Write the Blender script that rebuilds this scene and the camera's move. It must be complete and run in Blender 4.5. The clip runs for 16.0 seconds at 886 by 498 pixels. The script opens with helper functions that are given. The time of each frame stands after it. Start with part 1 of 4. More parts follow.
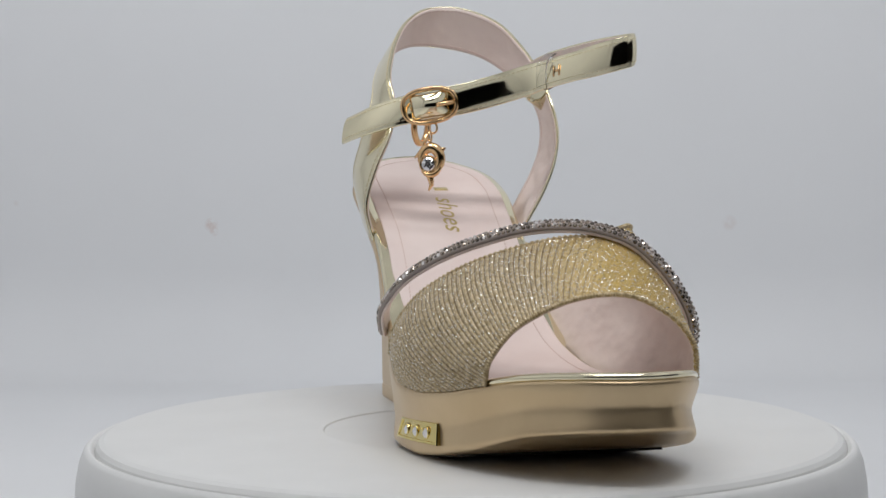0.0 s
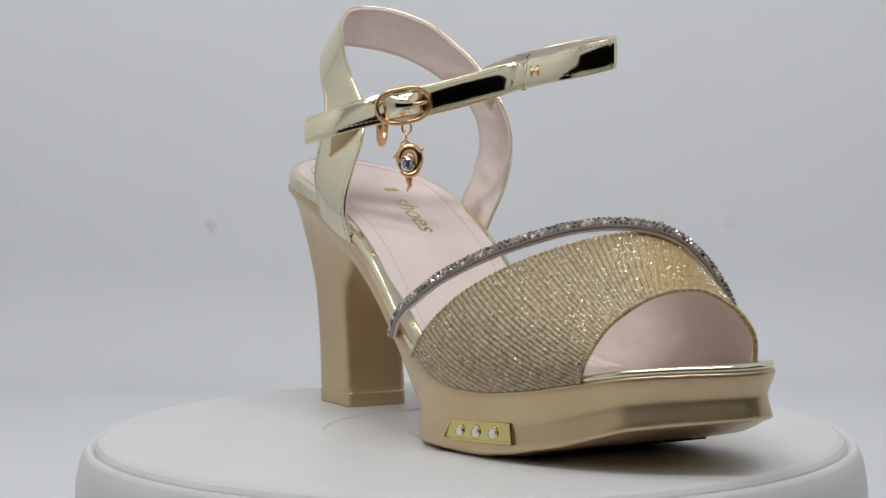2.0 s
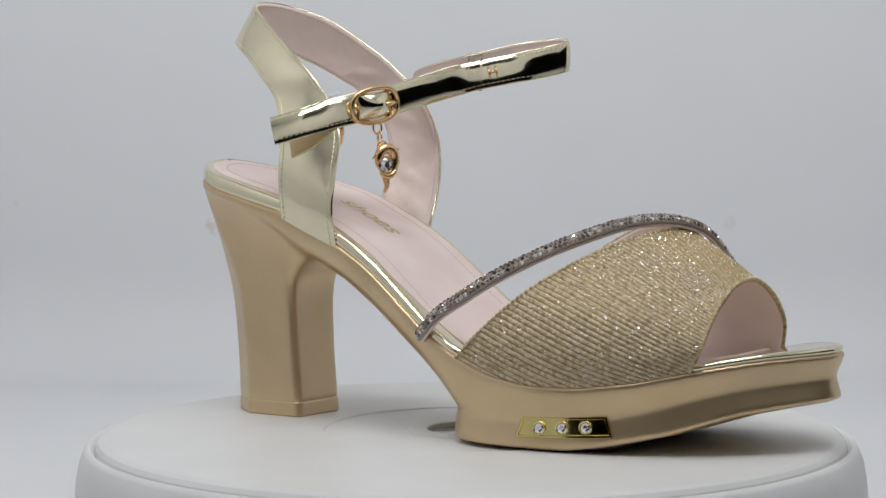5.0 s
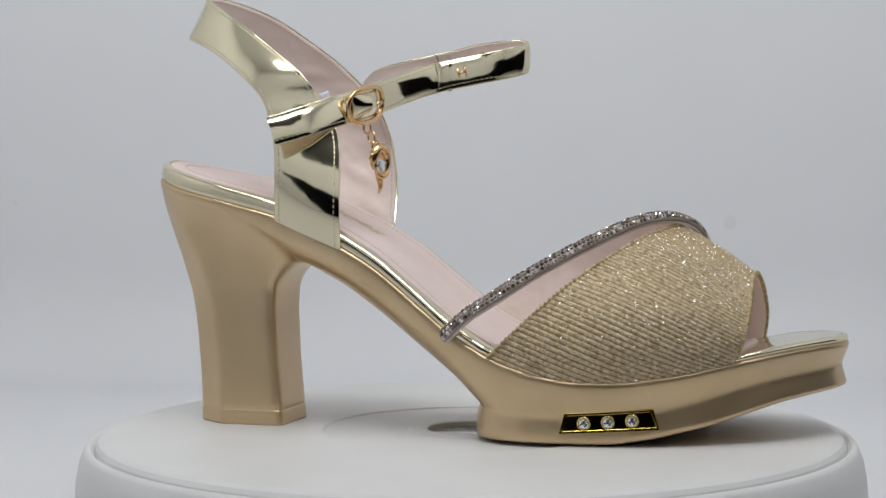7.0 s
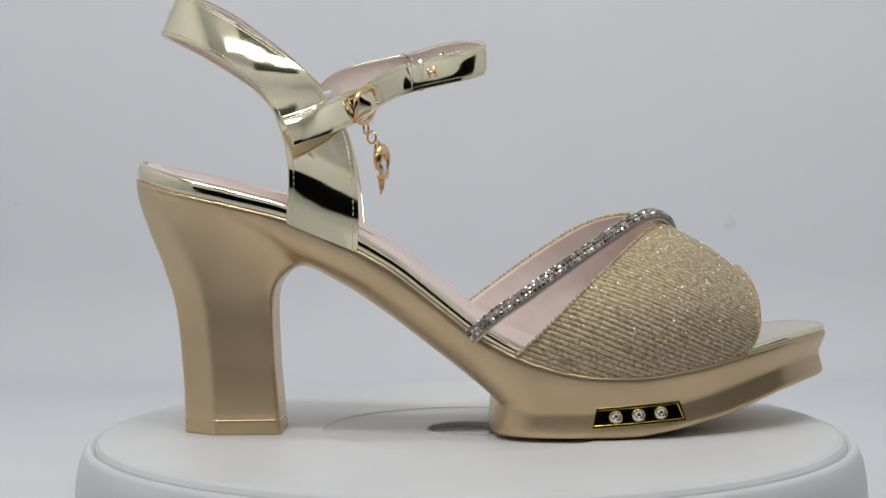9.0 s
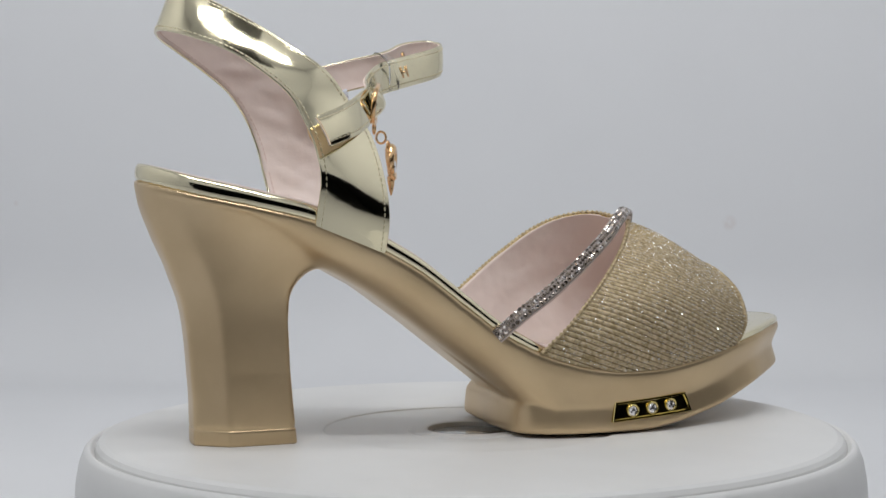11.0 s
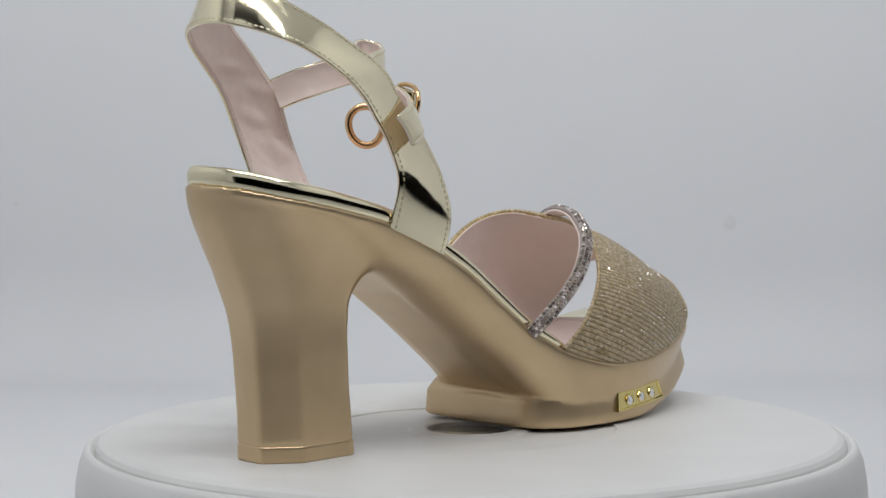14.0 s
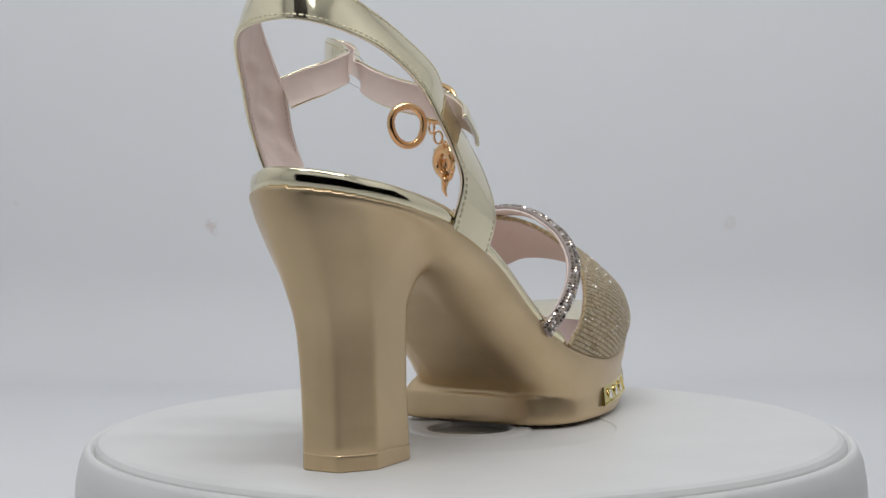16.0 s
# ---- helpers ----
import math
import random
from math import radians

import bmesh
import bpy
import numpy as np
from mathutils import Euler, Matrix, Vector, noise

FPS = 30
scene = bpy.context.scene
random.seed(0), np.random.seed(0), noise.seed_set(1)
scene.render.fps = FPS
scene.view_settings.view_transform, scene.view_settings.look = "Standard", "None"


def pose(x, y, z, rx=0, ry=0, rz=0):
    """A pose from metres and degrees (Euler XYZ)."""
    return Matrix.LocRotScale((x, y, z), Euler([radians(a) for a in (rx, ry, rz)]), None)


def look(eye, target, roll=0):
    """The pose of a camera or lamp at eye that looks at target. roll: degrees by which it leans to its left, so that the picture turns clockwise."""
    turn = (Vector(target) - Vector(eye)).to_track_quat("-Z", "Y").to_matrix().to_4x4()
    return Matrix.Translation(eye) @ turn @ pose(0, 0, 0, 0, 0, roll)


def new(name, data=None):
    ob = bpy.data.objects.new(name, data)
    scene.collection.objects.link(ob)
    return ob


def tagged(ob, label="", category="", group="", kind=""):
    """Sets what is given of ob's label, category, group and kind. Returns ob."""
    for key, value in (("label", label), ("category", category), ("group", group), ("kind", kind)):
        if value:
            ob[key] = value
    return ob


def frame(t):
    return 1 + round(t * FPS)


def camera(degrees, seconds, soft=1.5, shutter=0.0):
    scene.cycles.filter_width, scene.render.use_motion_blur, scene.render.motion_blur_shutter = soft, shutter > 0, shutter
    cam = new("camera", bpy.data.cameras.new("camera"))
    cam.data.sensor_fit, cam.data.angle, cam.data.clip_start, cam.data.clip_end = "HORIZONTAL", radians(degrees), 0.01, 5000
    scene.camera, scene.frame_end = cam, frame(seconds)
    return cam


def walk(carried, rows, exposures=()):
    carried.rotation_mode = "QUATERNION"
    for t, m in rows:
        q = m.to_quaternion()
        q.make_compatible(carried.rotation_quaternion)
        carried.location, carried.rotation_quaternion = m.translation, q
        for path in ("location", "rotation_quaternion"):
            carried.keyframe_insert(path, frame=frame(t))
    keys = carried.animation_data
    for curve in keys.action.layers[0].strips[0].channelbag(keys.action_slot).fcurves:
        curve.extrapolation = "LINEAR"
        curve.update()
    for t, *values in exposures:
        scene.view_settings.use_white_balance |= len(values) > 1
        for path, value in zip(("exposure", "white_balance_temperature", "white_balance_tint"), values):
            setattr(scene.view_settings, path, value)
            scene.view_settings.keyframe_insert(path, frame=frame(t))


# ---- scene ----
# The sandal turns on a powered turntable; the camera stands still.
# ---- camera ----
EYE = (0.0, -0.70, 0.10848)
cam = camera(25.9, 16.0, soft=1.5)
CAM_POSE = look(EYE, (EYE[0] - 0.013584, EYE[1] + 0.998022, EYE[2] - 0.061379), -0.303)
walk(cam, [(0.0, CAM_POSE), (16.0, CAM_POSE)], exposures=[(0.0, 0.0), (16.0, 0.0)])

TURN_START, TURN_RATE = -79.0, 8.6663      # degrees, degrees per second

# ---- world and light ----
world = bpy.data.worlds.new("world")
scene.world = world
world.use_nodes = True
world.node_tree.nodes["Background"].inputs[0].default_value = (0.6, 0.6, 0.62, 1)
world.node_tree.nodes["Background"].inputs[1].default_value = 0.15


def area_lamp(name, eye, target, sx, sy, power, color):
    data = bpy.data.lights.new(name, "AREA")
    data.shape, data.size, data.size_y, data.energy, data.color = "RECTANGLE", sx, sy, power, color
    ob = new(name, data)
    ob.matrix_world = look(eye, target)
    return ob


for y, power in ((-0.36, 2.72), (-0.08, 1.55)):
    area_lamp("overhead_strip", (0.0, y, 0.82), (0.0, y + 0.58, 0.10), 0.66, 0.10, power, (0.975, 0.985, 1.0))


# ---- materials ----
def nodes_of(name):
    m = bpy.data.materials.new(name)
    m.use_nodes = True
    nt = m.node_tree
    return m, nt, nt.nodes["Principled BSDF"]


def link(nt, a, b):
    nt.links.new(a, b)


def noise_node(nt, scale, detail=4.0, rough=0.55):
    tc = nt.nodes.new("ShaderNodeTexCoord")
    n = nt.nodes.new("ShaderNodeTexNoise")
    n.inputs["Scale"].default_value, n.inputs["Detail"].default_value, n.inputs["Roughness"].default_value = scale, detail, rough
    link(nt, tc.outputs["Object"], n.inputs["Vector"])
    return n


def ramp(nt, fac, stops):
    r = nt.nodes.new("ShaderNodeValToRGB")
    els = r.color_ramp.elements
    while len(els) < len(stops):
        els.new(0.5)
    for e, (p, c) in zip(els, stops):
        e.position, e.color = p, (*c, 1) if len(c) == 3 else c
    link(nt, fac, r.inputs["Fac"])
    return r


def bump(nt, height, strength, dist, bsdf, after=None):
    b = nt.nodes.new("ShaderNodeBump")
    b.inputs["Strength"].default_value, b.inputs["Distance"].default_value = strength, dist
    link(nt, height, b.inputs["Height"])
    if after:
        link(nt, after.outputs["Normal"], b.inputs["Normal"])
    link(nt, b.outputs["Normal"], bsdf.inputs["Normal"])
    return b


def surface(name, dark, light, rough=(0.4, 0.5), metal=0.0, scale=60.0, fine=900.0, relief=0.1, dist=0.0003, coat=0.0, bias=(0.35, 0.65), wave=None):
    """Colour wanders between dark and light, with a coarse and a fine grain."""
    m, nt, b = nodes_of(name)
    n1, n2 = noise_node(nt, scale), noise_node(nt, fine, 3.0)
    link(nt, ramp(nt, n1.outputs["Fac"], [(bias[0], dark), (bias[1], light)]).outputs["Color"], b.inputs["Base Color"])
    mr = nt.nodes.new("ShaderNodeMapRange")
    mr.inputs["To Min"].default_value, mr.inputs["To Max"].default_value = rough
    link(nt, n1.outputs["Fac"], mr.inputs["Value"])
    link(nt, mr.outputs["Result"], b.inputs["Roughness"])
    b.inputs["Metallic"].default_value = metal
    b.inputs["Coat Weight"].default_value = coat
    if relief:
        first = None
        if wave:
            n3 = noise_node(nt, wave[0], 2.0, 0.4)
            first = bump(nt, n3.outputs["Fac"], wave[1], wave[2], b)
        bump(nt, n2.outputs["Fac"], relief, dist, b, first)
    return m


M_BODY = surface("champagne_pearl_lacquer", (0.615, 0.462, 0.276), (0.675, 0.517, 0.318), (0.27, 0.34), 0.74, 40, 2500, 0.06, 0.0001)
M_GOLD = surface("gold_patent", (0.80, 0.73, 0.52), (0.84, 0.77, 0.56), (0.08, 0.12), 1.0, 30, 500, 0.05, 0.0003, wave=(46, 0.55, 0.0014))
M_METAL = surface("rose_gold_metal", (0.85, 0.55, 0.28), (0.90, 0.62, 0.34), (0.14, 0.22), 1.0, 80, 900, 0.05)
M_BADGE = surface("yellow_gold_metal", (0.80, 0.66, 0.26), (0.86, 0.72, 0.32), (0.08, 0.12), 1.0, 80, 900, 0.03)
M_PINK = surface("pink_lining_leather", (0.77, 0.63, 0.585), (0.82, 0.69, 0.645), (0.5, 0.62), 0.0, 45, 1400, 0.25, 0.0003)
M_LINING = surface("pink_strap_lining", (0.83, 0.695, 0.635), (0.87, 0.75, 0.69), (0.5, 0.62), 0.0, 25, 1400, 0.2, 0.0003, wave=(70, 0.7, 0.0035))
M_PRINT = surface("gold_foil_print", (0.55, 0.42, 0.16), (0.68, 0.53, 0.22), (0.25, 0.4), 0.8, 300, 1500, 0.05)
M_THREAD = surface("gold_thread", (0.70, 0.62, 0.42), (0.82, 0.75, 0.55), (0.3, 0.4), 0.5, 300, 1500, 0.05)
M_PINKTHREAD = surface("pink_thread", (0.68, 0.52, 0.46), (0.73, 0.57, 0.51), (0.6, 0.7), 0.0, 300, 1500, 0.05)
M_WHITE = surface("white_plastic", (0.755, 0.752, 0.74), (0.785, 0.782, 0.77), (0.38, 0.46), 0.0, 25, 700, 0.03, 0.0002)
M_PAPER = surface("white_backdrop", (0.736, 0.743, 0.759), (0.772, 0.779, 0.795), (0.8, 0.9), 0.0, 3.0, 300, 0.05, 0.0004)
M_TENT = surface("white_tent_fabric", (0.76, 0.765, 0.775), (0.80, 0.805, 0.81), (0.8, 0.9), 0.0, 4.0, 300, 0.08, 0.0005)
M_ROOM = surface("dark_room_wall", (0.05, 0.05, 0.055), (0.07, 0.07, 0.075), (0.7, 0.8), 0.0, 3.0, 50, 0.1, 0.001)
MARKS = [(-0.1673, 0.0481, 0.0055, 0.90), (-0.1655, 0.0437, 0.0040, 0.80), (0.1685, 0.0477, 0.0060, 0.35), (-0.2588, 0.1110, 0.0020, 0.80), (-0.0512, 0.0865, 0.0020, 0.50), (-0.2943, 0.0627, 0.0030, 0.30)]
M_RUBBER = surface("dark_brown_rubber", (0.045, 0.035, 0.028), (0.07, 0.055, 0.045), (0.6, 0.75), 0.0, 200, 900, 0.2)
M_TAG = surface("white_tag_paper", (0.72, 0.74, 0.82), (0.80, 0.82, 0.88), (0.5, 0.6), 0.0, 300, 900, 0.05)


def mark_backdrop(m, marks):
    """Faint brownish smudges on the paper, at (x, z, radius, strength)."""
    nt = m.node_tree
    b = nt.nodes["Principled BSDF"]
    src = b.inputs["Base Color"].links[0].from_socket
    tc = nt.nodes.new("ShaderNodeTexCoord")
    n = noise_node(nt, 160, 4)
    for x, z, r, k in marks:
        d = nt.nodes.new("ShaderNodeVectorMath")
        d.operation = "DISTANCE"
        d.inputs[1].default_value = (x, 0.55, z)
        link(nt, tc.outputs["Object"], d.inputs[0])
        mr = nt.nodes.new("ShaderNodeMapRange")
        mr.inputs["From Min"].default_value, mr.inputs["From Max"].default_value = 0.0, r
        mr.inputs["To Min"].default_value, mr.inputs["To Max"].default_value = 1.0, 0.0
        link(nt, d.outputs["Value"], mr.inputs["Value"])
        mu = nt.nodes.new("ShaderNodeMath")
        mu.operation = "MULTIPLY"
        link(nt, mr.outputs["Result"], mu.inputs[0])
        rr = ramp(nt, n.outputs["Fac"], [(0.36, (0, 0, 0)), (0.58, (k, k, k))])
        link(nt, rr.outputs["Color"], mu.inputs[1])
        mix = nt.nodes.new("ShaderNodeMixRGB")
        mix.inputs["Color2"].default_value = (0.50, 0.33, 0.27, 1)
        link(nt, mu.outputs[0], mix.inputs["Fac"])
        link(nt, src, mix.inputs["Color1"])
        src = mix.outputs["Color"]
    link(nt, src, b.inputs["Base Color"])


mark_backdrop(M_PAPER, MARKS)


def clear_plastic():
    m, nt, b = nodes_of("clear_plastic")
    b.inputs["Base Color"].default_value = (0.95, 0.95, 0.95, 1)
    b.inputs["Transmission Weight"].default_value, b.inputs["Roughness"].default_value, b.inputs["IOR"].default_value = 1.0, 0.06, 1.15
    return m


M_CLEAR = clear_plastic()
M_DARK = surface("grey_steel_disc", (0.50, 0.50, 0.49), (0.58, 0.58, 0.57), (0.16, 0.24), 0.5, 60, 900, 0.03)


def gem_material(name, tint, metal=0.75, rough=0.03, darkest=0.6):
    m, nt, b = nodes_of(name)
    b.inputs["Base Color"].default_value = (*tint, 1)
    b.inputs["Metallic"].default_value, b.inputs["Roughness"].default_value = metal, rough
    info = nt.nodes.new("ShaderNodeObjectInfo")
    link(nt, ramp(nt, info.outputs["Random"], [(0.0, tuple(c * darkest for c in tint)), (0.6, tint), (1.0, (0.93, 0.88, 0.86))]).outputs["Color"], b.inputs["Base Color"])
    b.inputs["Coat Weight"].default_value = 1.0
    return m


M_GEM = gem_material("cut_crystal", (0.90, 0.90, 0.91), 0.9, 0.05)
M_STONE = gem_material("smoky_rhinestone", (0.46, 0.37, 0.29), 0.8, 0.03, 0.2)


def fabric_material(name, ribbed):
    """Lurex weave of silver and brown-gold, darker between the ribs; its yellow sheen is painted in towards the inner
    side.
    """
    m, nt, b = nodes_of(name)
    tc = nt.nodes.new("ShaderNodeTexCoord")
    v = nt.nodes.new("ShaderNodeTexVoronoi")
    v.inputs["Scale"].default_value = 4200
    link(nt, tc.outputs["Object"], v.inputs["Vector"])
    n = noise_node(nt, 700, 3)
    col = ramp(nt, n.outputs["Fac"], [(0.35, (0.41, 0.31, 0.165)), (0.65, (0.74, 0.61, 0.40))])
    out = col
    if ribbed:
        uv = nt.nodes.new("ShaderNodeSeparateXYZ")
        link(nt, tc.outputs["UV"], uv.inputs["Vector"])
        # yellow sheen that comes and goes with the view, put into the colour
        side = nt.nodes.new("ShaderNodeMapRange")
        side.inputs["From Min"].default_value, side.inputs["From Max"].default_value = 1.25, 1.95
        side.inputs["To Max"].default_value = 0.8
        link(nt, uv.outputs["Y"], side.inputs["Value"])
        gold = nt.nodes.new("ShaderNodeMixRGB")
        gold.inputs["Color2"].default_value = (0.66, 0.45, 0.10, 1)
        link(nt, side.outputs["Result"], gold.inputs["Fac"])
        link(nt, col.outputs["Color"], gold.inputs["Color1"])
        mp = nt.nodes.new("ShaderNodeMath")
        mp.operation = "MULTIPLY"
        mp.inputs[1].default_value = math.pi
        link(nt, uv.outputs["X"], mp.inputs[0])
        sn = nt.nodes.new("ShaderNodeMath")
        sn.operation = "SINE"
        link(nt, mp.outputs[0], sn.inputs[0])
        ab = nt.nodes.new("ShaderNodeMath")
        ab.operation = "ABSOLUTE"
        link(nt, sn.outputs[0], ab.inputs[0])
        # colour is darker and browner between the ribs, less so towards the inner side
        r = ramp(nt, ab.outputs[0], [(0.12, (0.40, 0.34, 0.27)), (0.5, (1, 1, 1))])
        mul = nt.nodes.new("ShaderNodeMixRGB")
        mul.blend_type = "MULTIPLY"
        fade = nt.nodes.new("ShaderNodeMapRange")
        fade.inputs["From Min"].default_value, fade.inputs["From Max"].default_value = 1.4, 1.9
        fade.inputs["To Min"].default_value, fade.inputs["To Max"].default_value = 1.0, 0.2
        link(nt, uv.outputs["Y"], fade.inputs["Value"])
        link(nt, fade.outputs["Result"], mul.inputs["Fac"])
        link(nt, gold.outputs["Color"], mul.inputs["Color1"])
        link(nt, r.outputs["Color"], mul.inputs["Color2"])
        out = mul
    link(nt, out.outputs["Color"], b.inputs["Base Color"])
    b.inputs["Metallic"].default_value = 0.6
    b.inputs["Roughness"].default_value = 0.5
    bump(nt, v.outputs["Distance"], 0.4, 0.0004, b)
    return m


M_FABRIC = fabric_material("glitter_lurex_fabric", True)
M_BINDING = fabric_material("glitter_edge_cord", False)
M_GLITTER = surface("glitter_flake", (0.86, 0.85, 0.83), (0.96, 0.96, 0.96), (0.08, 0.2), 1.0, 800, 2000, 0.0)


# ---- building helpers ----
MM = 0.001


def part(name, bm, material, parent, label="", smooth=True):
    """Links a bmesh as one mesh object under a thing or a part."""
    me = bpy.data.meshes.new(name)
    bmesh.ops.recalc_face_normals(bm, faces=bm.faces[:])
    if smooth:
        for f in bm.faces:
            f.smooth = True
    bm.to_mesh(me)
    bm.free()
    me.materials.append(material)
    ob = new(name, me)
    ob.parent = parent
    if label:
        tagged(ob, label)
    return ob


def sharpen(ob, degrees=35):
    ob.data.set_sharp_from_angle(angle=radians(degrees))
    return ob


def spline(pts, n, closed=False):
    """n points along a Catmull-Rom curve through pts, evenly by length."""
    P = np.array(pts, float)
    if closed:
        Q = np.vstack([P[-1], P, P[0], P[1]])
    else:
        Q = np.vstack([2 * P[0] - P[1], P, 2 * P[-1] - P[-2]])
    out, segs = [], len(Q) - 3
    for i in range(segs):
        a, b, c, d = Q[i:i + 4]
        for t in np.linspace(0, 1, 40, endpoint=False):
            out.append(0.5 * (2 * b + (c - a) * t + (2 * a - 5 * b + 4 * c - d) * t * t + (3 * b - a - 3 * c + d) * t ** 3))
    out.append(P[0] if closed else P[-1])
    out = np.array(out)
    s = np.concatenate([[0], np.cumsum(np.linalg.norm(np.diff(out, axis=0), axis=1))])
    u = np.linspace(0, s[-1], n, endpoint=not closed)
    return np.stack([np.interp(u, s, out[:, k]) for k in range(P.shape[1])], 1)


def grid_mesh(G, close_u=False, close_v=False, scale=MM):
    """A bmesh from an array of points G[i][j]."""
    bm = bmesh.new()
    V = [[bm.verts.new(Vector(p) * scale) for p in row] for row in G]
    nu, nv = len(V), len(V[0])
    for i in range(nu if close_u else nu - 1):
        for j in range(nv if close_v else nv - 1):
            bm.faces.new((V[i][j], V[(i + 1) % nu][j], V[(i + 1) % nu][(j + 1) % nv], V[i][(j + 1) % nv]))
    return bm


def normals_of(G):
    G = np.array(G, float)
    N = np.cross(np.gradient(G, axis=0), np.gradient(G, axis=1))
    return N / np.maximum(np.linalg.norm(N, axis=2, keepdims=True), 1e-9)


def sheet(G, thick, lift=0.0, phase=None, across=None):
    """A closed sheet of that thickness, from lift inwards along the normals of grid G."""
    G = np.array(G, float)
    N = normals_of(G)
    top, low = G + N * lift, G + N * (lift - thick)
    bm = bmesh.new()
    nu, nv = G.shape[:2]
    A = [[bm.verts.new(Vector(p) * MM) for p in row] for row in top]
    B = [[bm.verts.new(Vector(p) * MM) for p in row] for row in low]
    for i in range(nu - 1):
        for j in range(nv - 1):
            bm.faces.new((A[i][j], A[i + 1][j], A[i + 1][j + 1], A[i][j + 1]))
            bm.faces.new((B[i][j], B[i][j + 1], B[i + 1][j + 1], B[i + 1][j]))
    for i in range(nu - 1):
        bm.faces.new((A[i][0], B[i][0], B[i + 1][0], A[i + 1][0]))
        bm.faces.new((A[i][-1], A[i + 1][-1], B[i + 1][-1], B[i][-1]))
    for j in range(nv - 1):
        bm.faces.new((A[0][j], A[0][j + 1], B[0][j + 1], B[0][j]))
        bm.faces.new((A[-1][j], B[-1][j], B[-1][j + 1], A[-1][j + 1]))
    if phase is not None:
        bm.verts.index_update()
        flat = np.concatenate([np.ravel(phase), np.ravel(phase)])
        wide = np.concatenate([np.ravel(across), np.ravel(across)])
        layer = bm.loops.layers.uv.new("UVMap")
        for f in bm.faces:
            for lp in f.loops:
                lp[layer].uv = (flat[lp.vert.index], wide[lp.vert.index])
    return bm


def tube(path, radius, sides=10, closed=False, flat=1.0):
    """A round or flattened tube along points in millimetres."""
    P = np.array(path, float)
    n = len(P)
    if closed:
        T = np.roll(P, -1, 0) - np.roll(P, 1, 0)
    else:
        T = np.gradient(P, axis=0)
    T /= np.linalg.norm(T, axis=1, keepdims=True)
    ref = np.array([0.0, 0.0, 1.0]) if abs(T[0][2]) < 0.8 else np.array([0.0, 1.0, 0.0])
    rows, prev = [], None
    for i in range(n):
        a = ref if prev is None else prev
        a = a - T[i] * (a @ T[i])
        a /= np.linalg.norm(a)
        prev = a
        b = np.cross(T[i], a)
        r = radius[i] if hasattr(radius, "__len__") else radius
        rows.append([P[i] + r * (math.cos(k) * a + flat * math.sin(k) * b) for k in np.linspace(0, 2 * math.pi, sides, endpoint=False)])
    bm = grid_mesh(rows, close_u=closed, close_v=True)
    if not closed:
        bm.verts.ensure_lookup_table()
        bm.faces.new(bm.verts[:sides])
        bm.faces.new(bm.verts[-sides:])
    return bm


def lathe(profile, n=128):
    """A bmesh turned about z from (radius, height) in millimetres."""
    rows = [[(r * math.cos(a), r * math.sin(a), z) for a in np.linspace(0, 2 * math.pi, n, endpoint=False)] for r, z in profile]
    return grid_mesh(rows, close_v=True)


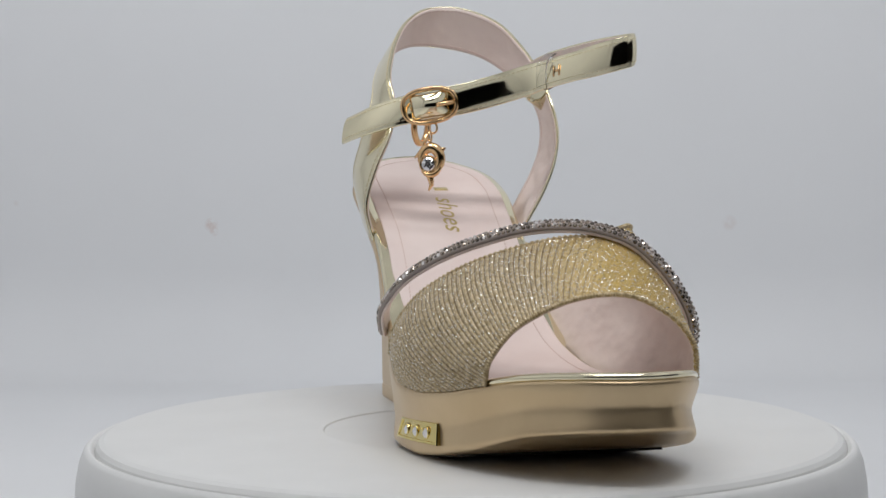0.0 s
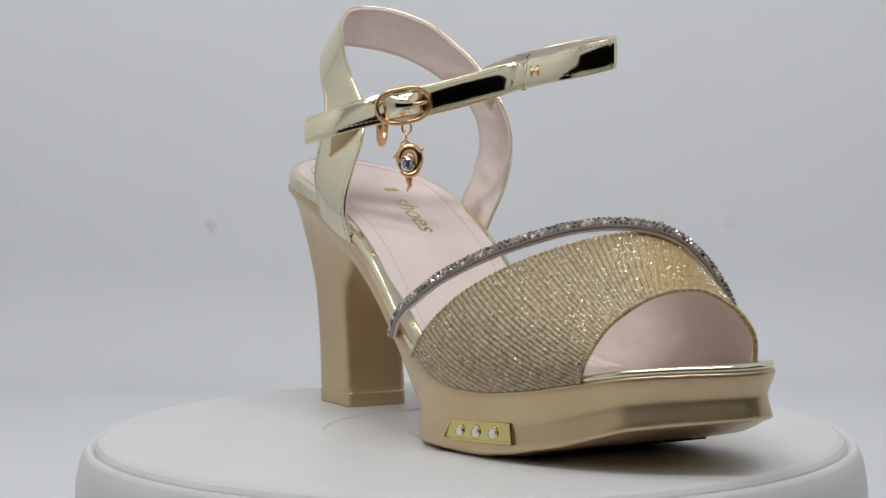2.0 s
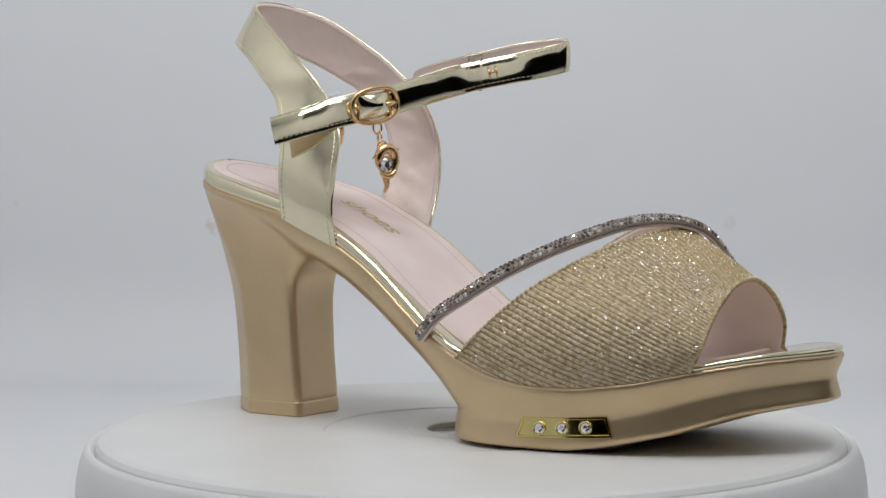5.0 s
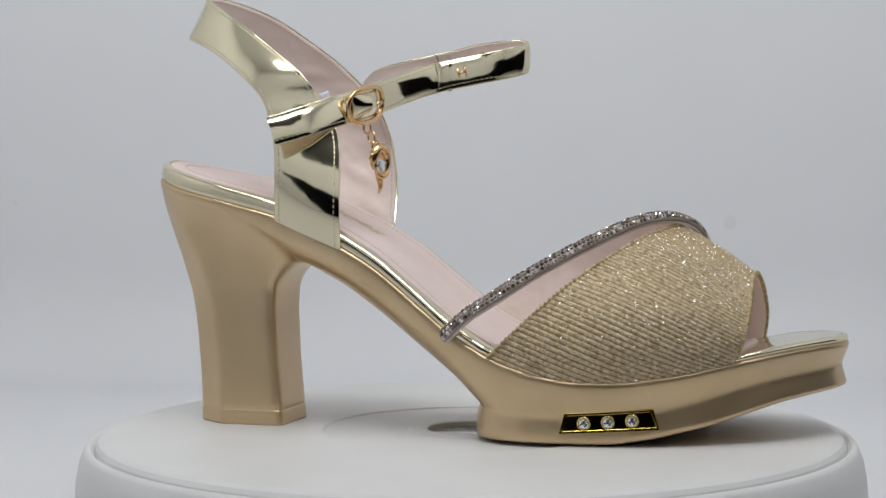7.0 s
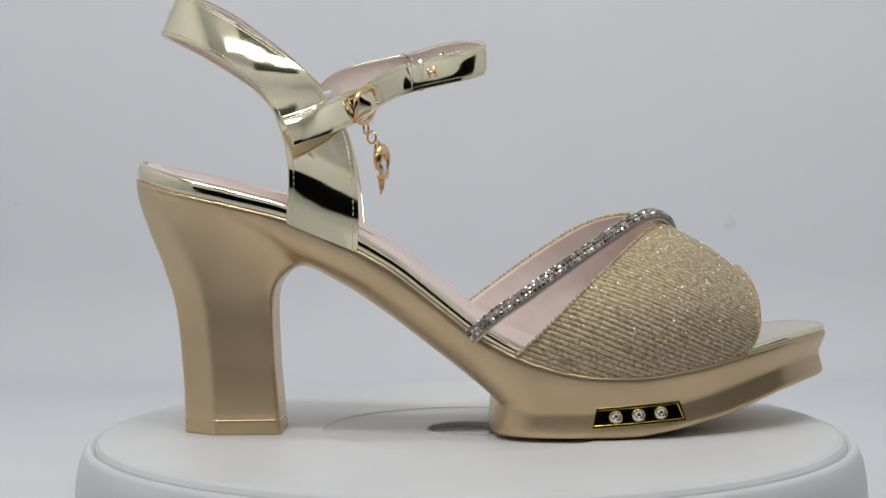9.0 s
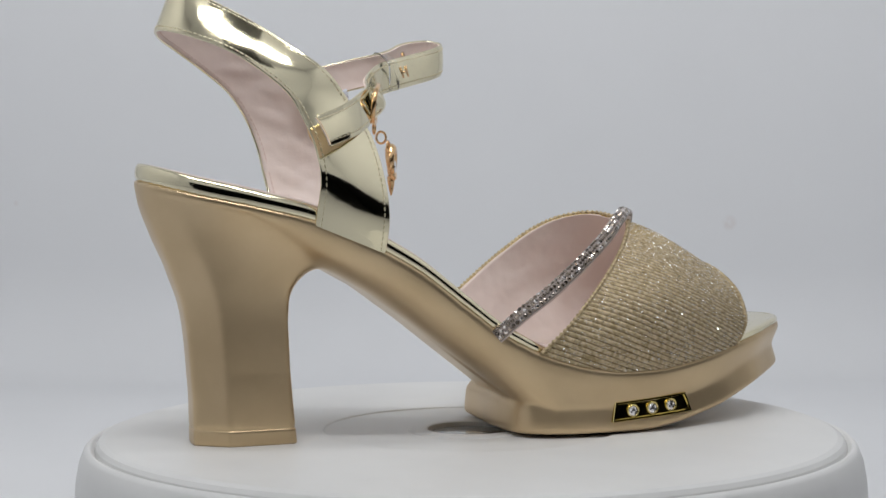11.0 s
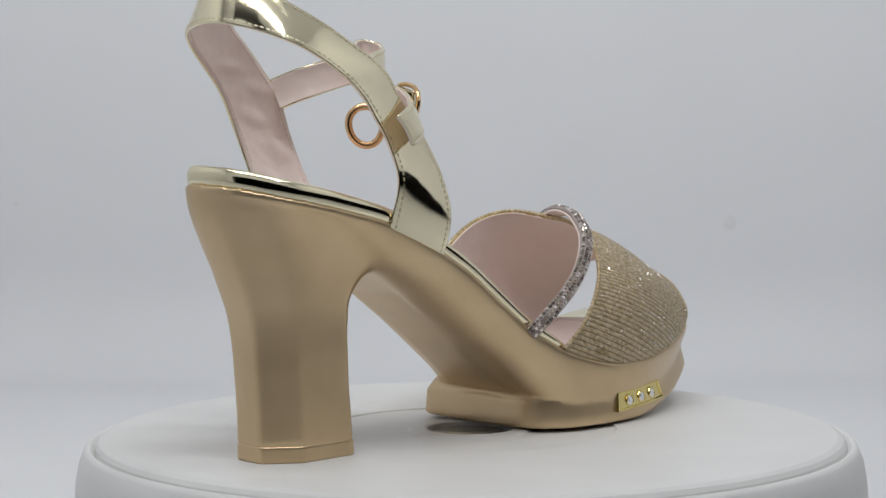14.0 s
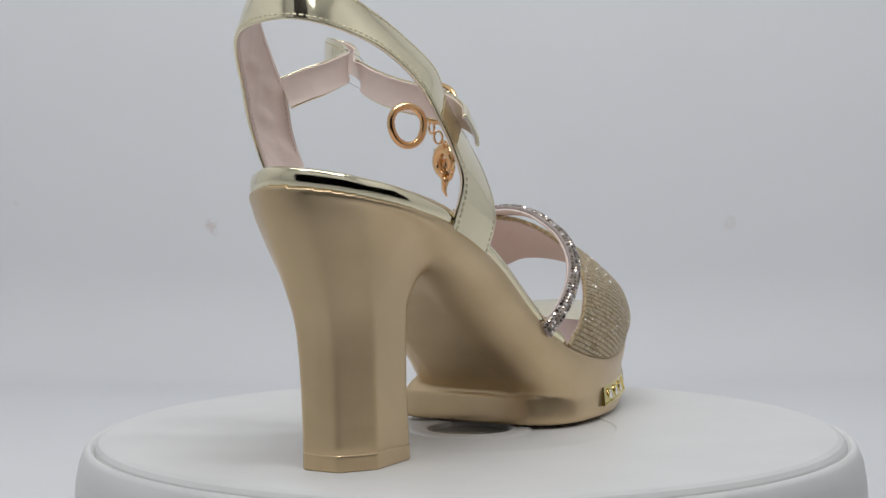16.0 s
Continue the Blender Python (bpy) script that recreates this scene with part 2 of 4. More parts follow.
# ---- room ----
def build_room():
    # white paper sweep: floor, curve, wall
    prof = [(-0.50, -0.05), (0.48, -0.05)]
    for a in np.linspace(0, math.pi / 2, 16)[1:]:
        prof.append((0.48 + 0.07 * math.sin(a), 0.02 - 0.07 * math.cos(a)))
    prof.append((0.55, 1.3))
    G = [[(x, y, z) for x in np.linspace(-1.1, 1.1, 30)] for y, z in prof]
    bm = grid_mesh(G, scale=1.0)
    sweep = part("backdrop", bm, M_PAPER, None)
    mod = sweep.modifiers.new("thickness", "SOLIDIFY")
    mod.thickness, mod.offset = 0.002, -1
    tagged(sweep, "white seamless paper sweep with faint marks", "backdrop", kind="structure")

    def box(name, lo, hi, mat, label):
        bm = bmesh.new()
        bmesh.ops.create_cube(bm, size=1.0, matrix=Matrix.Translation((Vector(lo) + Vector(hi)) / 2) @ Matrix.Diagonal((*(Vector(hi) - Vector(lo)), 1)))
        return tagged(part(name, bm, mat, None, smooth=False), label, "wall", kind="structure")

    tent = M_TENT
    box("tent_side_left", (-0.56, -0.50, -0.05), (-0.55, 0.54, 0.85), tent, "plain white fabric side of the light tent")
    box("tent_side_right", (0.55, 0.06, -0.05), (0.56, 0.54, 0.28), tent, "plain white fabric side of the light tent")
    box("tent_side_upper", (0.55, -0.50, 0.28), (0.56, 0.54, 0.85), tent, "plain white rolled-up side of the light tent")
    box("tent_top", (-0.56, -0.10, 0.85), (0.56, 0.54, 0.86), tent, "plain white fabric top of the light tent")
    box("tent_top_left", (-0.56, -0.50, 0.85), (-0.18, -0.10, 0.86), tent, "plain white fabric top of the light tent")
    box("tent_top_right", (0.18, -0.50, 0.85), (0.56, -0.10, 0.86), tent, "plain white fabric top of the light tent")
    box("tent_front_left", (-0.55, -0.51, -0.05), (-0.37, -0.50, 0.85), tent, "plain white front flap of the light tent")
    box("tent_front_top", (-0.37, -0.51, 0.32), (0.55, -0.50, 0.62), tent, "plain white front flap of the light tent")
    box("tent_flap_left", (-0.37, -0.51, 0.62), (-0.18, -0.50, 0.85), tent, "plain white front flap of the light tent")
    box("tent_flap_right", (0.18, -0.51, 0.62), (0.55, -0.50, 0.85), tent, "plain white front flap of the light tent")
    box("wall_front", (-1.6, -2.3, -0.7), (1.6, -2.2, 1.9), M_ROOM, "plain dark wall behind the camera")
    box("wall_left", (-1.7, -2.2, -0.7), (-1.6, 0.8, 1.9), M_ROOM, "plain dark side wall of the room")
    box("wall_right", (1.6, -2.2, -0.7), (1.7, 0.8, 1.9), M_ROOM, "plain dark side wall of the room")
    box("wall_back", (-1.6, 0.7, -0.7), (1.6, 0.8, 1.9), M_ROOM, "plain dark wall behind the paper")
    box("ceiling", (-1.6, -2.2, 1.9), (1.6, 0.8, 2.0), M_ROOM, "plain dark ceiling")
    box("floor", (-1.6, -2.2, -0.8), (1.6, 0.8, -0.7), M_ROOM, "plain dark floor")
    box("photo_table", (-1.1, -0.51, -0.085), (1.1, 0.55, -0.054), M_WHITE, "white table top under the paper")


build_room()


# ---- turntable ----
def build_turntable():
    root = new("turntable")
    tagged(root, "round white plastic motorised display turntable", "turntable")
    part("base", lathe([(0.01, -50), (126, -50), (137, -49), (142.0, -46), (143.0, -34), (142.8, -24), (142.2, -15), (141.0, -8.5), (139.3, -4.2), (137.9, -2.6), (136.8, -2.8), (136.2, -3.7), (135.8, -4.1), (135.45, -4.3), (135.4, -7.0), (0.01, -7.0)]), M_WHITE, root)
    top = part("platter", lathe([(0.01, -6.0), (134.8, -6.0), (135.3, -4.4), (135.0, -2.6), (133.9, -1.2), (132.0, -0.35), (129.0, 0.0), (53.9, 0.0), (53.5, -0.1), (53.2, -0.55), (52.4, -0.7), (22.8, -0.7), (22.3, -0.3), (21.6, 0.0), (16.4, 0.0), (15.6, -0.3), (15.3, -2.6), (0.01, -2.6)]), M_WHITE, root, "smooth white platter with a shallow ring")
    sharpen(top, 12)
    part("hub_disc", lathe([(0.01, -1.7), (14.4, -1.7), (14.9, -1.9), (15.1, -2.4), (0.01, -2.5)]), M_DARK, top, "glossy grey hub disc")
    # small moulded button low on the side
    a = radians(-14)
    bm = bmesh.new()
    bmesh.ops.create_cone(bm, cap_ends=True, segments=20, radius1=0.0032, radius2=0.0027, depth=0.003,
                          matrix=Matrix.Translation((0.1434 * math.cos(a), 0.1434 * math.sin(a), -0.0265)) @ Matrix.Rotation(a, 4, "Z") @ Matrix.Rotation(math.pi / 2, 4, "Y"))
    sharpen(part("button", bm, M_RUBBER, root, "small dark button"), 30)
    return root, top


turntable, platter = build_turntable()


# ---- sandal ----
sandal = tagged(new("sandal"), "champagne gold high-heeled platform sandal with glitter vamp", "sandal")

# plan of the sole, from the back of the heel along the outer side to the toe and back
PLAN = [(-121, -1), (-118.5, -12), (-112, -21.5), (-103, -27.5), (-92, -30.5), (-75, -31.5), (-55, -31), (-35, -30), (-15, -30), (2, -31),
        (18, -32.5), (32, -33.4), (46, -33), (60, -30.5), (75, -26), (90, -19.8), (102, -13.2), (112, -6.5), (121, 3), (128.5, 12.5), (132.8, 22), (132.8, 31),
        (129, 39), (122, 45.5), (113, 50.5), (104, 54), (94, 56), (82, 55), (66, 50), (48, 43), (30, 37), (10, 32), (-15, 29), (-40, 28.5), (-65, 29), (-85, 28),
        (-98, 24.5), (-108, 18.5), (-115, 11.5), (-119.5, 5)]
PLAN_C = spline(PLAN, 360, closed=True)
TOP_X = [-125, -104.5, -84.6, -63.8, -39.1, -25.3, -5.6, 1.3, 17.5, 30.9, 45.7, 63.5, 83.2, 98.9, 112.6, 123.4, 135]
TOP_Z = [92.6, 87.5, 83.3, 78.4, 67.6, 59.5, 43.8, 38.0, 29.2, 24.8, 22.2, 22.1, 24.8, 28.4, 31.2, 32.6, 33.4]
LOW_X = [-125, -104.5, -85, -72, -65, -60, -53.1, -41.2, -25.5, -9.7, 0.2, 7.5, 13.0, 30, 135]
LOW_Z = [90.4, 85.4, 81.0, 73.5, 65.4, 61.4, 58.6, 52.0, 40.2, 27.4, 19.6, 13.8, 10.5, 10.5, 10.5]
FOOT_X = [0, 60, 73.4, 93.1, 112.7, 123.5, 135]
FOOT_Z = [0.0, 0.0, 1.8, 6.2, 12.8, 15.0, 16.8]


def smooth_fn(xs, zs, step=0.5, width=0):
    g = np.arange(xs[0], xs[-1] + step, step)
    z = np.interp(g, xs, zs)
    if width:
        k = np.hanning(2 * width + 3)
        k /= k.sum()
        z = np.convolve(np.pad(z, width + 1, mode="edge"), k, "valid")
    return lambda x: float(np.interp(x, g, z))


top_z = smooth_fn(TOP_X, TOP_Z, width=16)
low_z = smooth_fn(LOW_X, LOW_Z, width=3)
foot_z = smooth_fn(FOOT_X, FOOT_Z, width=6)


def inset_plan(P, d):
    T = np.roll(P, -2, 0) - np.roll(P, 2, 0)
    T /= np.linalg.norm(T, axis=1, keepdims=True)
    d = np.array([d(x, y) for x, y in P])[:, None] if callable(d) else d
    return P + d * np.stack([-T[:, 1], T[:, 0]], 1)


def mid_y(P, x):
    """The middle line of a plan at x."""
    lo, hi = P[:, 0].argmin(), P[:, 0].argmax()
    if lo < hi:
        a, b = P[lo:hi + 1], np.vstack([P[hi:], P[:lo + 1]])
    else:
        a, b = np.vstack([P[lo:], P[:hi + 1]]), P[hi:lo + 1]
    ya = np.interp(x, a[:, 0], a[:, 1])
    yb = np.interp(x, b[::-1, 0], b[::-1, 1])
    return 0.5 * (ya + yb)


def slab(P, layers, cap_rings=6):
    """A closed slab over plan P. layers from top to bottom: (inset, height function)."""
    rings = []
    first = inset_plan(P, layers[0][0])
    last = inset_plan(P, layers[-1][0])
    for k in range(cap_rings):
        f = k / cap_rings
        rings.append([(x, mid_y(first, x) * (1 - f) + y * f, layers[0][1](x)) for x, y in first])
    for d, fn in layers:
        Q = inset_plan(P, d)
        rings.append([(x, y, fn(x0)) for (x, y), (x0, _) in zip(Q, P)])
    for k in range(cap_rings - 1, -1, -1):
        f = k / cap_rings
        rings.append([(x, mid_y(last, x) * (1 - f) + y * f, layers[-1][1](x)) for x, y in last])
    bm = grid_mesh(rings, close_v=True)
    bmesh.ops.remove_doubles(bm, verts=bm.verts[:], dist=1e-6)
    return bm


def mould_together(parts, owner):
    """Fuses overlapping parts into one skin with soft fillets, then parts it again: owner(x, z) names each face's part."""
    bm = bmesh.new()
    for ob in parts:
        bm.from_mesh(ob.data)
    raw = bpy.data.meshes.new("mould")
    bm.to_mesh(raw)
    bm.free()
    tmp = new("mould", raw)
    mod = tmp.modifiers.new("fuse", "REMESH")
    mod.mode, mod.voxel_size = "VOXEL", 0.7 * MM
    bpy.context.view_layer.update()
    me = bpy.data.meshes.new_from_object(tmp.evaluated_get(bpy.context.evaluated_depsgraph_get()))
    bpy.data.objects.remove(tmp)
    co = np.array([v.co for v in me.vertices])
    ed = np.array([e.vertices[:] for e in me.edges])
    count = np.bincount(ed.ravel(), minlength=len(co))[:, None]

    def relax(weight, times):
        for _ in range(times):
            acc = np.stack([np.bincount(ed[:, 0], co[ed[:, 1], k], len(co)) + np.bincount(ed[:, 1], co[ed[:, 0], k], len(co)) for k in range(3)], 1)
            co[:] += weight * (acc / count - co)
    relax(0.5, 5)
    x, z = co[:, 0] / MM, co[:, 2] / MM
    near = np.exp(-((x + 64) / 17) ** 2) * np.clip((z - 46) / 12, 0, 1) * np.clip((np.array([top_z(q) for q in x]) - z - 1.5) / 4, 0, 1)
    relax(0.55 * near[:, None], 90)
    me.vertices.foreach_set("co", co.ravel())
    me.update()
    normals = [v.vector.copy() for v in me.vertex_normals]
    faces = [p.vertices[:] for p in me.polygons]
    owners = [owner(*(co[list(f)].mean(0) / MM)[[0, 2]]) for f in faces]
    for ob in parts:
        mine = [f for f, o in zip(faces, owners) if o == ob]
        used = sorted({k for f in mine for k in f})
        index = {k: n for n, k in enumerate(used)}
        skin = bpy.data.meshes.new(ob.name)
        skin.from_pydata([tuple(co[k]) for k in used], [], [[index[k] for k in f] for f in mine])
        skin.materials.append(M_BODY)
        skin.polygons.foreach_set("use_smooth", [True] * len(mine))
        skin.normals_split_custom_set_from_vertices([normals[k] for k in used])
        ob.data = skin


def build_sole():
    def between(f, dz=0.0):
        return lambda x: top_z(x) * (1 - f) + low_z(x) * f + dz
    def groove(x):
        """The groove round the platform is shallow along the side and deeper at the toe."""
        return 0.45 + 0.55 * min(1.0, max(0.0, (x - 62) / 40))

    def ins(platform, shank):
        def fn(x, y=0.0):
            k = min(1.0, max(0.0, (x + 2) / 27))
            k = k * k * (3 - 2 * k)
            thick = min(1.0, max(0.0, (top_z(x) - low_z(x) - 3) / 14)) if x < 10 else 1.0
            inner_side = 1.0 - 0.5 * min(1.0, max(0.0, (y + 5) / 20))
            return (shank * inner_side * (1 - k) + platform * groove(x) * k) * thick
        return fn
    def split(x):
        """Height of the ledge between the upper body and the platform."""
        if x < 14:
            return low_z(x)
        return min(top_z(x) * 0.47 + foot_z(x) * 0.53, 10.5 + max(0.0, x - 45) * 0.17)

    def upper(f, dz=0.0):
        return lambda x: top_z(x) * (1 - f) + split(x) * f + dz
    table = [(0.0, 1.2, 1.2), (0.0, 0.4, 0.4), (0.05, 0.05, 0.03), (0.12, 0.0, 0.0), (0.24, 0.3, 0.4), (0.36, 0.6, 1.0), (0.48, 1.1, 2.0), (0.6, 1.6, 3.5), (0.70, 1.9, 5.2), (0.80, 2.3, 7.6), (0.88, 2.4, 10.2), (0.94, 2.5, 13.0), (0.98, 2.6, 16.0), (1.0, 2.9, 19.5)]
    sole = part("sole", slab(PLAN_C, [(ins(p, q), upper(f, 0.3 if i == 0 else 0.2 if i == 1 else 0.0)) for i, (f, p, q) in enumerate(table)]), M_BODY, sandal, "champagne lacquered sole and arched shank")
    sharpen(sole, 65)

    hi = PLAN_C[(PLAN_C[:, 0] > 27)]
    k = np.argmax(np.linalg.norm(np.diff(np.vstack([hi, hi[:1]]), axis=0), axis=1))
    hi = np.roll(hi, -(k + 1), 0)
    rear = [(16, 36.0), (9.4, 35.8), (6.2, 31.4), (6.1, 14), (5.9, -2), (6.6, -12), (8.4, -21.2), (12.8, -27.6), (20, -31.6)]
    plat = spline(np.vstack([hi[::4], rear]), 320, closed=True)

    def foot(x):
        return foot_z(max(x, 0.0)) + 0.7

    def lower(f, dz=0.0):
        return lambda x: split(max(x, 14.0)) * (1 - f) + foot(x) * f + dz
    def out_by(v):
        return lambda x, y=0.0: 0.7 + (v - 0.7) * (groove(x) if v > 1.2 else 1.0)
    platform = part("platform", slab(plat, [(out_by(v), lower(f, dz)) for v, f, dz in ((9.5, 0, 4.5), (6.4, 0, 2.4), (4.4, 0, 1.0), (3.3, 0, 0.4), (2.6, 0.0, 0.1), (2.45, 0.03, 0), (2.1, 0.2, 0), (1.7, 0.4, 0), (1.25, 0.6, 0), (0.9, 0.78, 0), (0.8, 0.88, 0), (1.1, 0.94, 0), (1.8, 0.98, 0), (3.0, 1.0, 0))]), M_BODY, sandal, "champagne lacquered platform")
    sharpen(platform, 65)
    pad = inset_plan(plat, 6.5)
    pad = np.array([(min(max(x, 30), 78), y) for x, y in pad])
    part("tread_pad", slab(pad, [(0.0, lambda x: foot(x) + 0.2), (0.0, lambda x: foot(x) - 0.55), (0.5, lambda x: foot(x) - 0.7)]), M_RUBBER, platform, "dark rubber tread under the sole")

    # heel: eight-sided below, flaring into the round heel seat
    zs = [0.0, 0.5, 0.9, 2.5, 4.5, 5.0, 5.6, 6.2, 6.7, 10, 15, 20, 25, 30, 35, 40, 44, 48, 51, 54, 56, 58, 60, 62, 64, 67, 70, 73, 76, 79, 82, 85, 88, 91]
    back = smooth_fn([0, 15.6, 36.1, 50.4, 64.7, 76.9, 91], [-102.8, -103.0, -104.4, -106.2, -109.4, -113.6, -120.2], width=6)
    front = smooth_fn([0, 5.7, 24, 42, 53.9, 58.3, 63.7, 68.3, 71.7, 91], [-67.3, -67.8, -69.3, -70.1, -70.0, -69.0, -65.5, -60.4, -58, -57], width=2)
    seat = np.array([p for p in np.roll(PLAN_C, -PLAN_C[:, 0].argmax(), 0) if p[0] < -57])
    seat[:, 1] *= 1 - 0.08 * np.clip((seat[:, 0] + 75) / 18, 0, 1) ** 2
    ang = np.linspace(0.004, 2 * math.pi + 0.004, 180, endpoint=False)

    def radii(poly, c):
        """Distance from c to a closed polygon, by angle."""
        out = np.full(len(ang), 0.0)
        A, B = poly, np.roll(poly, -1, 0)
        for k, a in enumerate(ang):
            d = np.array((math.cos(a), math.sin(a)))
            e = B - A
            den = d[0] * e[:, 1] - d[1] * e[:, 0]
            den = np.where(np.abs(den) < 1e-9, 1e-9, den)
            w = A - c
            t = (w[:, 0] * e[:, 1] - w[:, 1] * e[:, 0]) / den
            u = (w[:, 0] * d[1] - w[:, 1] * d[0]) / den
            ok = (t > 0) & (u >= -1e-6) & (u <= 1 + 1e-6)
            out[k] = t[ok].max() if ok.any() else 1.0
        return out

    rings = []
    for z in zs:
        xb, xf = back(z), front(z)
        g = min(1.0, max(0.0, (xb + 105.2) / (-120.2 + 105.2))) ** 1.3
        w = 14.2 + 1.2 * max(0.0, (z - 25) / 40)
        cy = -4.8 + 4.0 * g
        d = 0.3 if z in (0.0, 5.6) else 0.0
        xb, xf, w = xb + d, xf - d, w - d
        poly = np.array([(xb, -w * 0.48), (xb + 11.5, -w), (xf - 1.2, -w * 0.90), (xf, -w * 0.80), (xf, w * 0.80), (xf - 1.2, w * 0.90), (xb + 11.5, w), (xb, w * 0.48), (xb - 0.4, 0)])
        poly[:, 1] += cy
        c = np.array(((xb + xf) / 2, cy))
        r0 = radii(poly, c)
        for _ in range(3):
            r0 = 0.25 * np.roll(r0, 1) + 0.5 * r0 + 0.25 * np.roll(r0, -1)
        if g > 0:
            r0 = r0 * (1 - g) + np.minimum(radii(seat, c), 60) * g
            for _ in range(int(14 * g)):
                r0 = 0.25 * np.roll(r0, 1) + 0.5 * r0 + 0.25 * np.roll(r0, -1)
        ring = []
        for a, r in zip(ang, r0):
            x, y = c[0] + r * math.cos(a), c[1] + r * math.sin(a)
            h = z + (top_z(x) - 0.35 - 91) * max(0.0, (z - 45) / 46)
            ring.append((x, y, h))
        rings.append(ring)
    def column(rows):
        bm = grid_mesh(rows, close_v=True)
        bm.verts.ensure_lookup_table()
        bm.faces.new(bm.verts[:180])
        bm.faces.new(bm.verts[-180:])
        return bm
    cut = zs.index(5.6)
    sharpen(part("heel_tip", column(rings[:cut + 1]), M_BODY, sandal, "champagne lacquered heel tip"), 80)
    heel = part("heel", column([[(x, y, 4.0) for x, y, z in rings[cut]]] + rings[cut:]), M_BODY, sandal, "tall champagne lacquered block heel")
    mould_together((sole, heel, platform), lambda x, z: heel if x < -58 else platform if x > 5 and z < split(max(x, 14.0)) else sole)


build_sole()


# gold-wrapped insole board with the pink sock on it
def build_insole():
    h = smooth_fn([-125, -104, -60, -20, 5, 20, 40, 90, 110, 135], [6.2, 6.0, 5.2, 4.6, 4.0, 3.0, 2.2, 2.2, 2.4, 2.4], width=8)
    def tuck(d):
        """Set back where the vamp comes down to the sole."""
        def fn(x, y=0.0):
            a, b = min(1.0, max(0.0, (x - 14) / 6)), min(1.0, max(0.0, (101 - x) / 6))
            return d + 2.2 * a * b
        return fn
    board = part("insole_board", slab(PLAN_C, [(tuck(2.6), lambda x: top_z(x) + h(x)), (tuck(1.7), lambda x: top_z(x) + h(x) - 0.1), (tuck(1.0), lambda x: top_z(x) + h(x) * 0.88), (tuck(0.5), lambda x: top_z(x) + h(x) * 0.62),
                                               (tuck(0.4), lambda x: top_z(x) + h(x) * 0.35), (tuck(0.9), lambda x: top_z(x) + 0.2), (tuck(1.8), lambda x: top_z(x) - 0.8)]), M_GOLD, sandal, "mirror gold wrapped insole edge")
    S = inset_plan(PLAN_C, 4.0)
    S = np.array([(x, y + (3.0 * min(1.0, max(0.0, (x + 15) / 15)) if y < 0 else 0.0)) for x, y in S])
    S = np.array([(x if x < 95 else 95 + (x - 95) * 0.12, y) for x, y in S])
    part("insole_sock", slab(S, [(1.0, lambda x: top_z(x) + h(x) + 0.55), (0.3, lambda x: top_z(x) + h(x) + 0.45), (0.0, lambda x: top_z(x) + h(x) + 0.2), (0.3, lambda x: top_z(x) + h(x) - 0.4)]), M_PINK, sandal, "pale pink leather insole sock")
    return h


board_h = build_insole()

# ankle strap: edges from the outer side, round the heel, to the inner side
STRAP_FRONT = [(-38.9, -29, 66.5), (-38.3, -32, 79.5), (-39.4, -28.5, 93.3), (-42.5, -22.3, 107), (-49.5, -19.5, 118.7), (-57, -20, 128.6), (-69.5, -17, 137.8), (-82, -12.5, 146.1), (-95, -6, 153.6),
               (-105, 4, 158.7), (-102, 17, 158.5), (-90, 28.8, 152.6), (-77.5, 35.5, 143.4), (-65.5, 39.8, 133.4), (-54, 42.6, 120.8), (-48, 44.3, 108), (-44.5, 42.2, 96), (-42, 37, 84), (-40.5, 30, 72), (-40.5, 26.5, 63)]
STRAP_BACK = [(-62.9, -30.3, 76.5), (-61.5, -33.4, 91.5), (-63, -30.6, 103.2), (-66, -27.6, 112), (-70.5, -24.8, 120.8), (-79, -22.5, 128.7), (-89.5, -18, 135.9), (-101, -11, 141), (-109.5, -3, 143.6),
              (-111.5, 6.5, 143.6), (-108.7, 18.5, 141.6), (-101.5, 27.5, 137.6), (-91.5, 34.5, 131.2), (-81, 40.3, 123.2), (-74, 43.6, 113.5), (-69.8, 43, 103), (-68, 39.6, 93), (-66.3, 33, 81), (-65, 27.5, 72)]


def strip(edge_a, edge_b, n, m, crown=0.0):
    A, B = spline(edge_a, n), spline(edge_b, n)
    return [[A[i] * (1 - f) + B[i] * f for f in np.linspace(0, 1, m)] for i in range(n)]


def stitches(parent, G, rows, every, mat, lift):
    """Short thread stitches along rows of grid G."""
    G = np.array(G)
    N = normals_of(G)
    bm = bmesh.new()
    for col in rows:
        a, b = int(col), min(int(col) + 1, G.shape[1] - 1)
        f = col - a
        line = G[:, a] * (1 - f) + G[:, b] * f
        nn = N[:, a]
        s = np.concatenate([[0], np.cumsum(np.linalg.norm(np.diff(line, axis=0), axis=1))])
        for u in np.arange(1.0, s[-1] - 1.0, every):
            p = np.array([np.interp(u + q * every * 0.33, s, line[:, k]) for q in (-1, 1) for k in range(3)]).reshape(2, 3)
            k = int(np.interp(u, s, np.arange(len(s))))
            n = nn[k]
            d = p[1] - p[0]
            side = np.cross(n, d)
            side *= 0.21 / max(np.linalg.norm(side), 1e-9)
            c = [p[0] - side + n * lift, p[0] + side + n * lift, p[1] + side + n * lift, p[1] - side + n * lift]
            t = [q + n * (0.2 if lift > 0 else -0.14) for q in c]
            V = [bm.verts.new(Vector(q) * MM) for q in c + t]
            for ids in ((4, 5, 6, 7), (0, 1, 5, 4), (1, 2, 6, 5), (2, 3, 7, 6), (3, 0, 4, 7)):
                bm.faces.new([V[k2] for k2 in ids])
    return tagged(part("stitching", bm, mat, parent, smooth=False), kind="stuff")


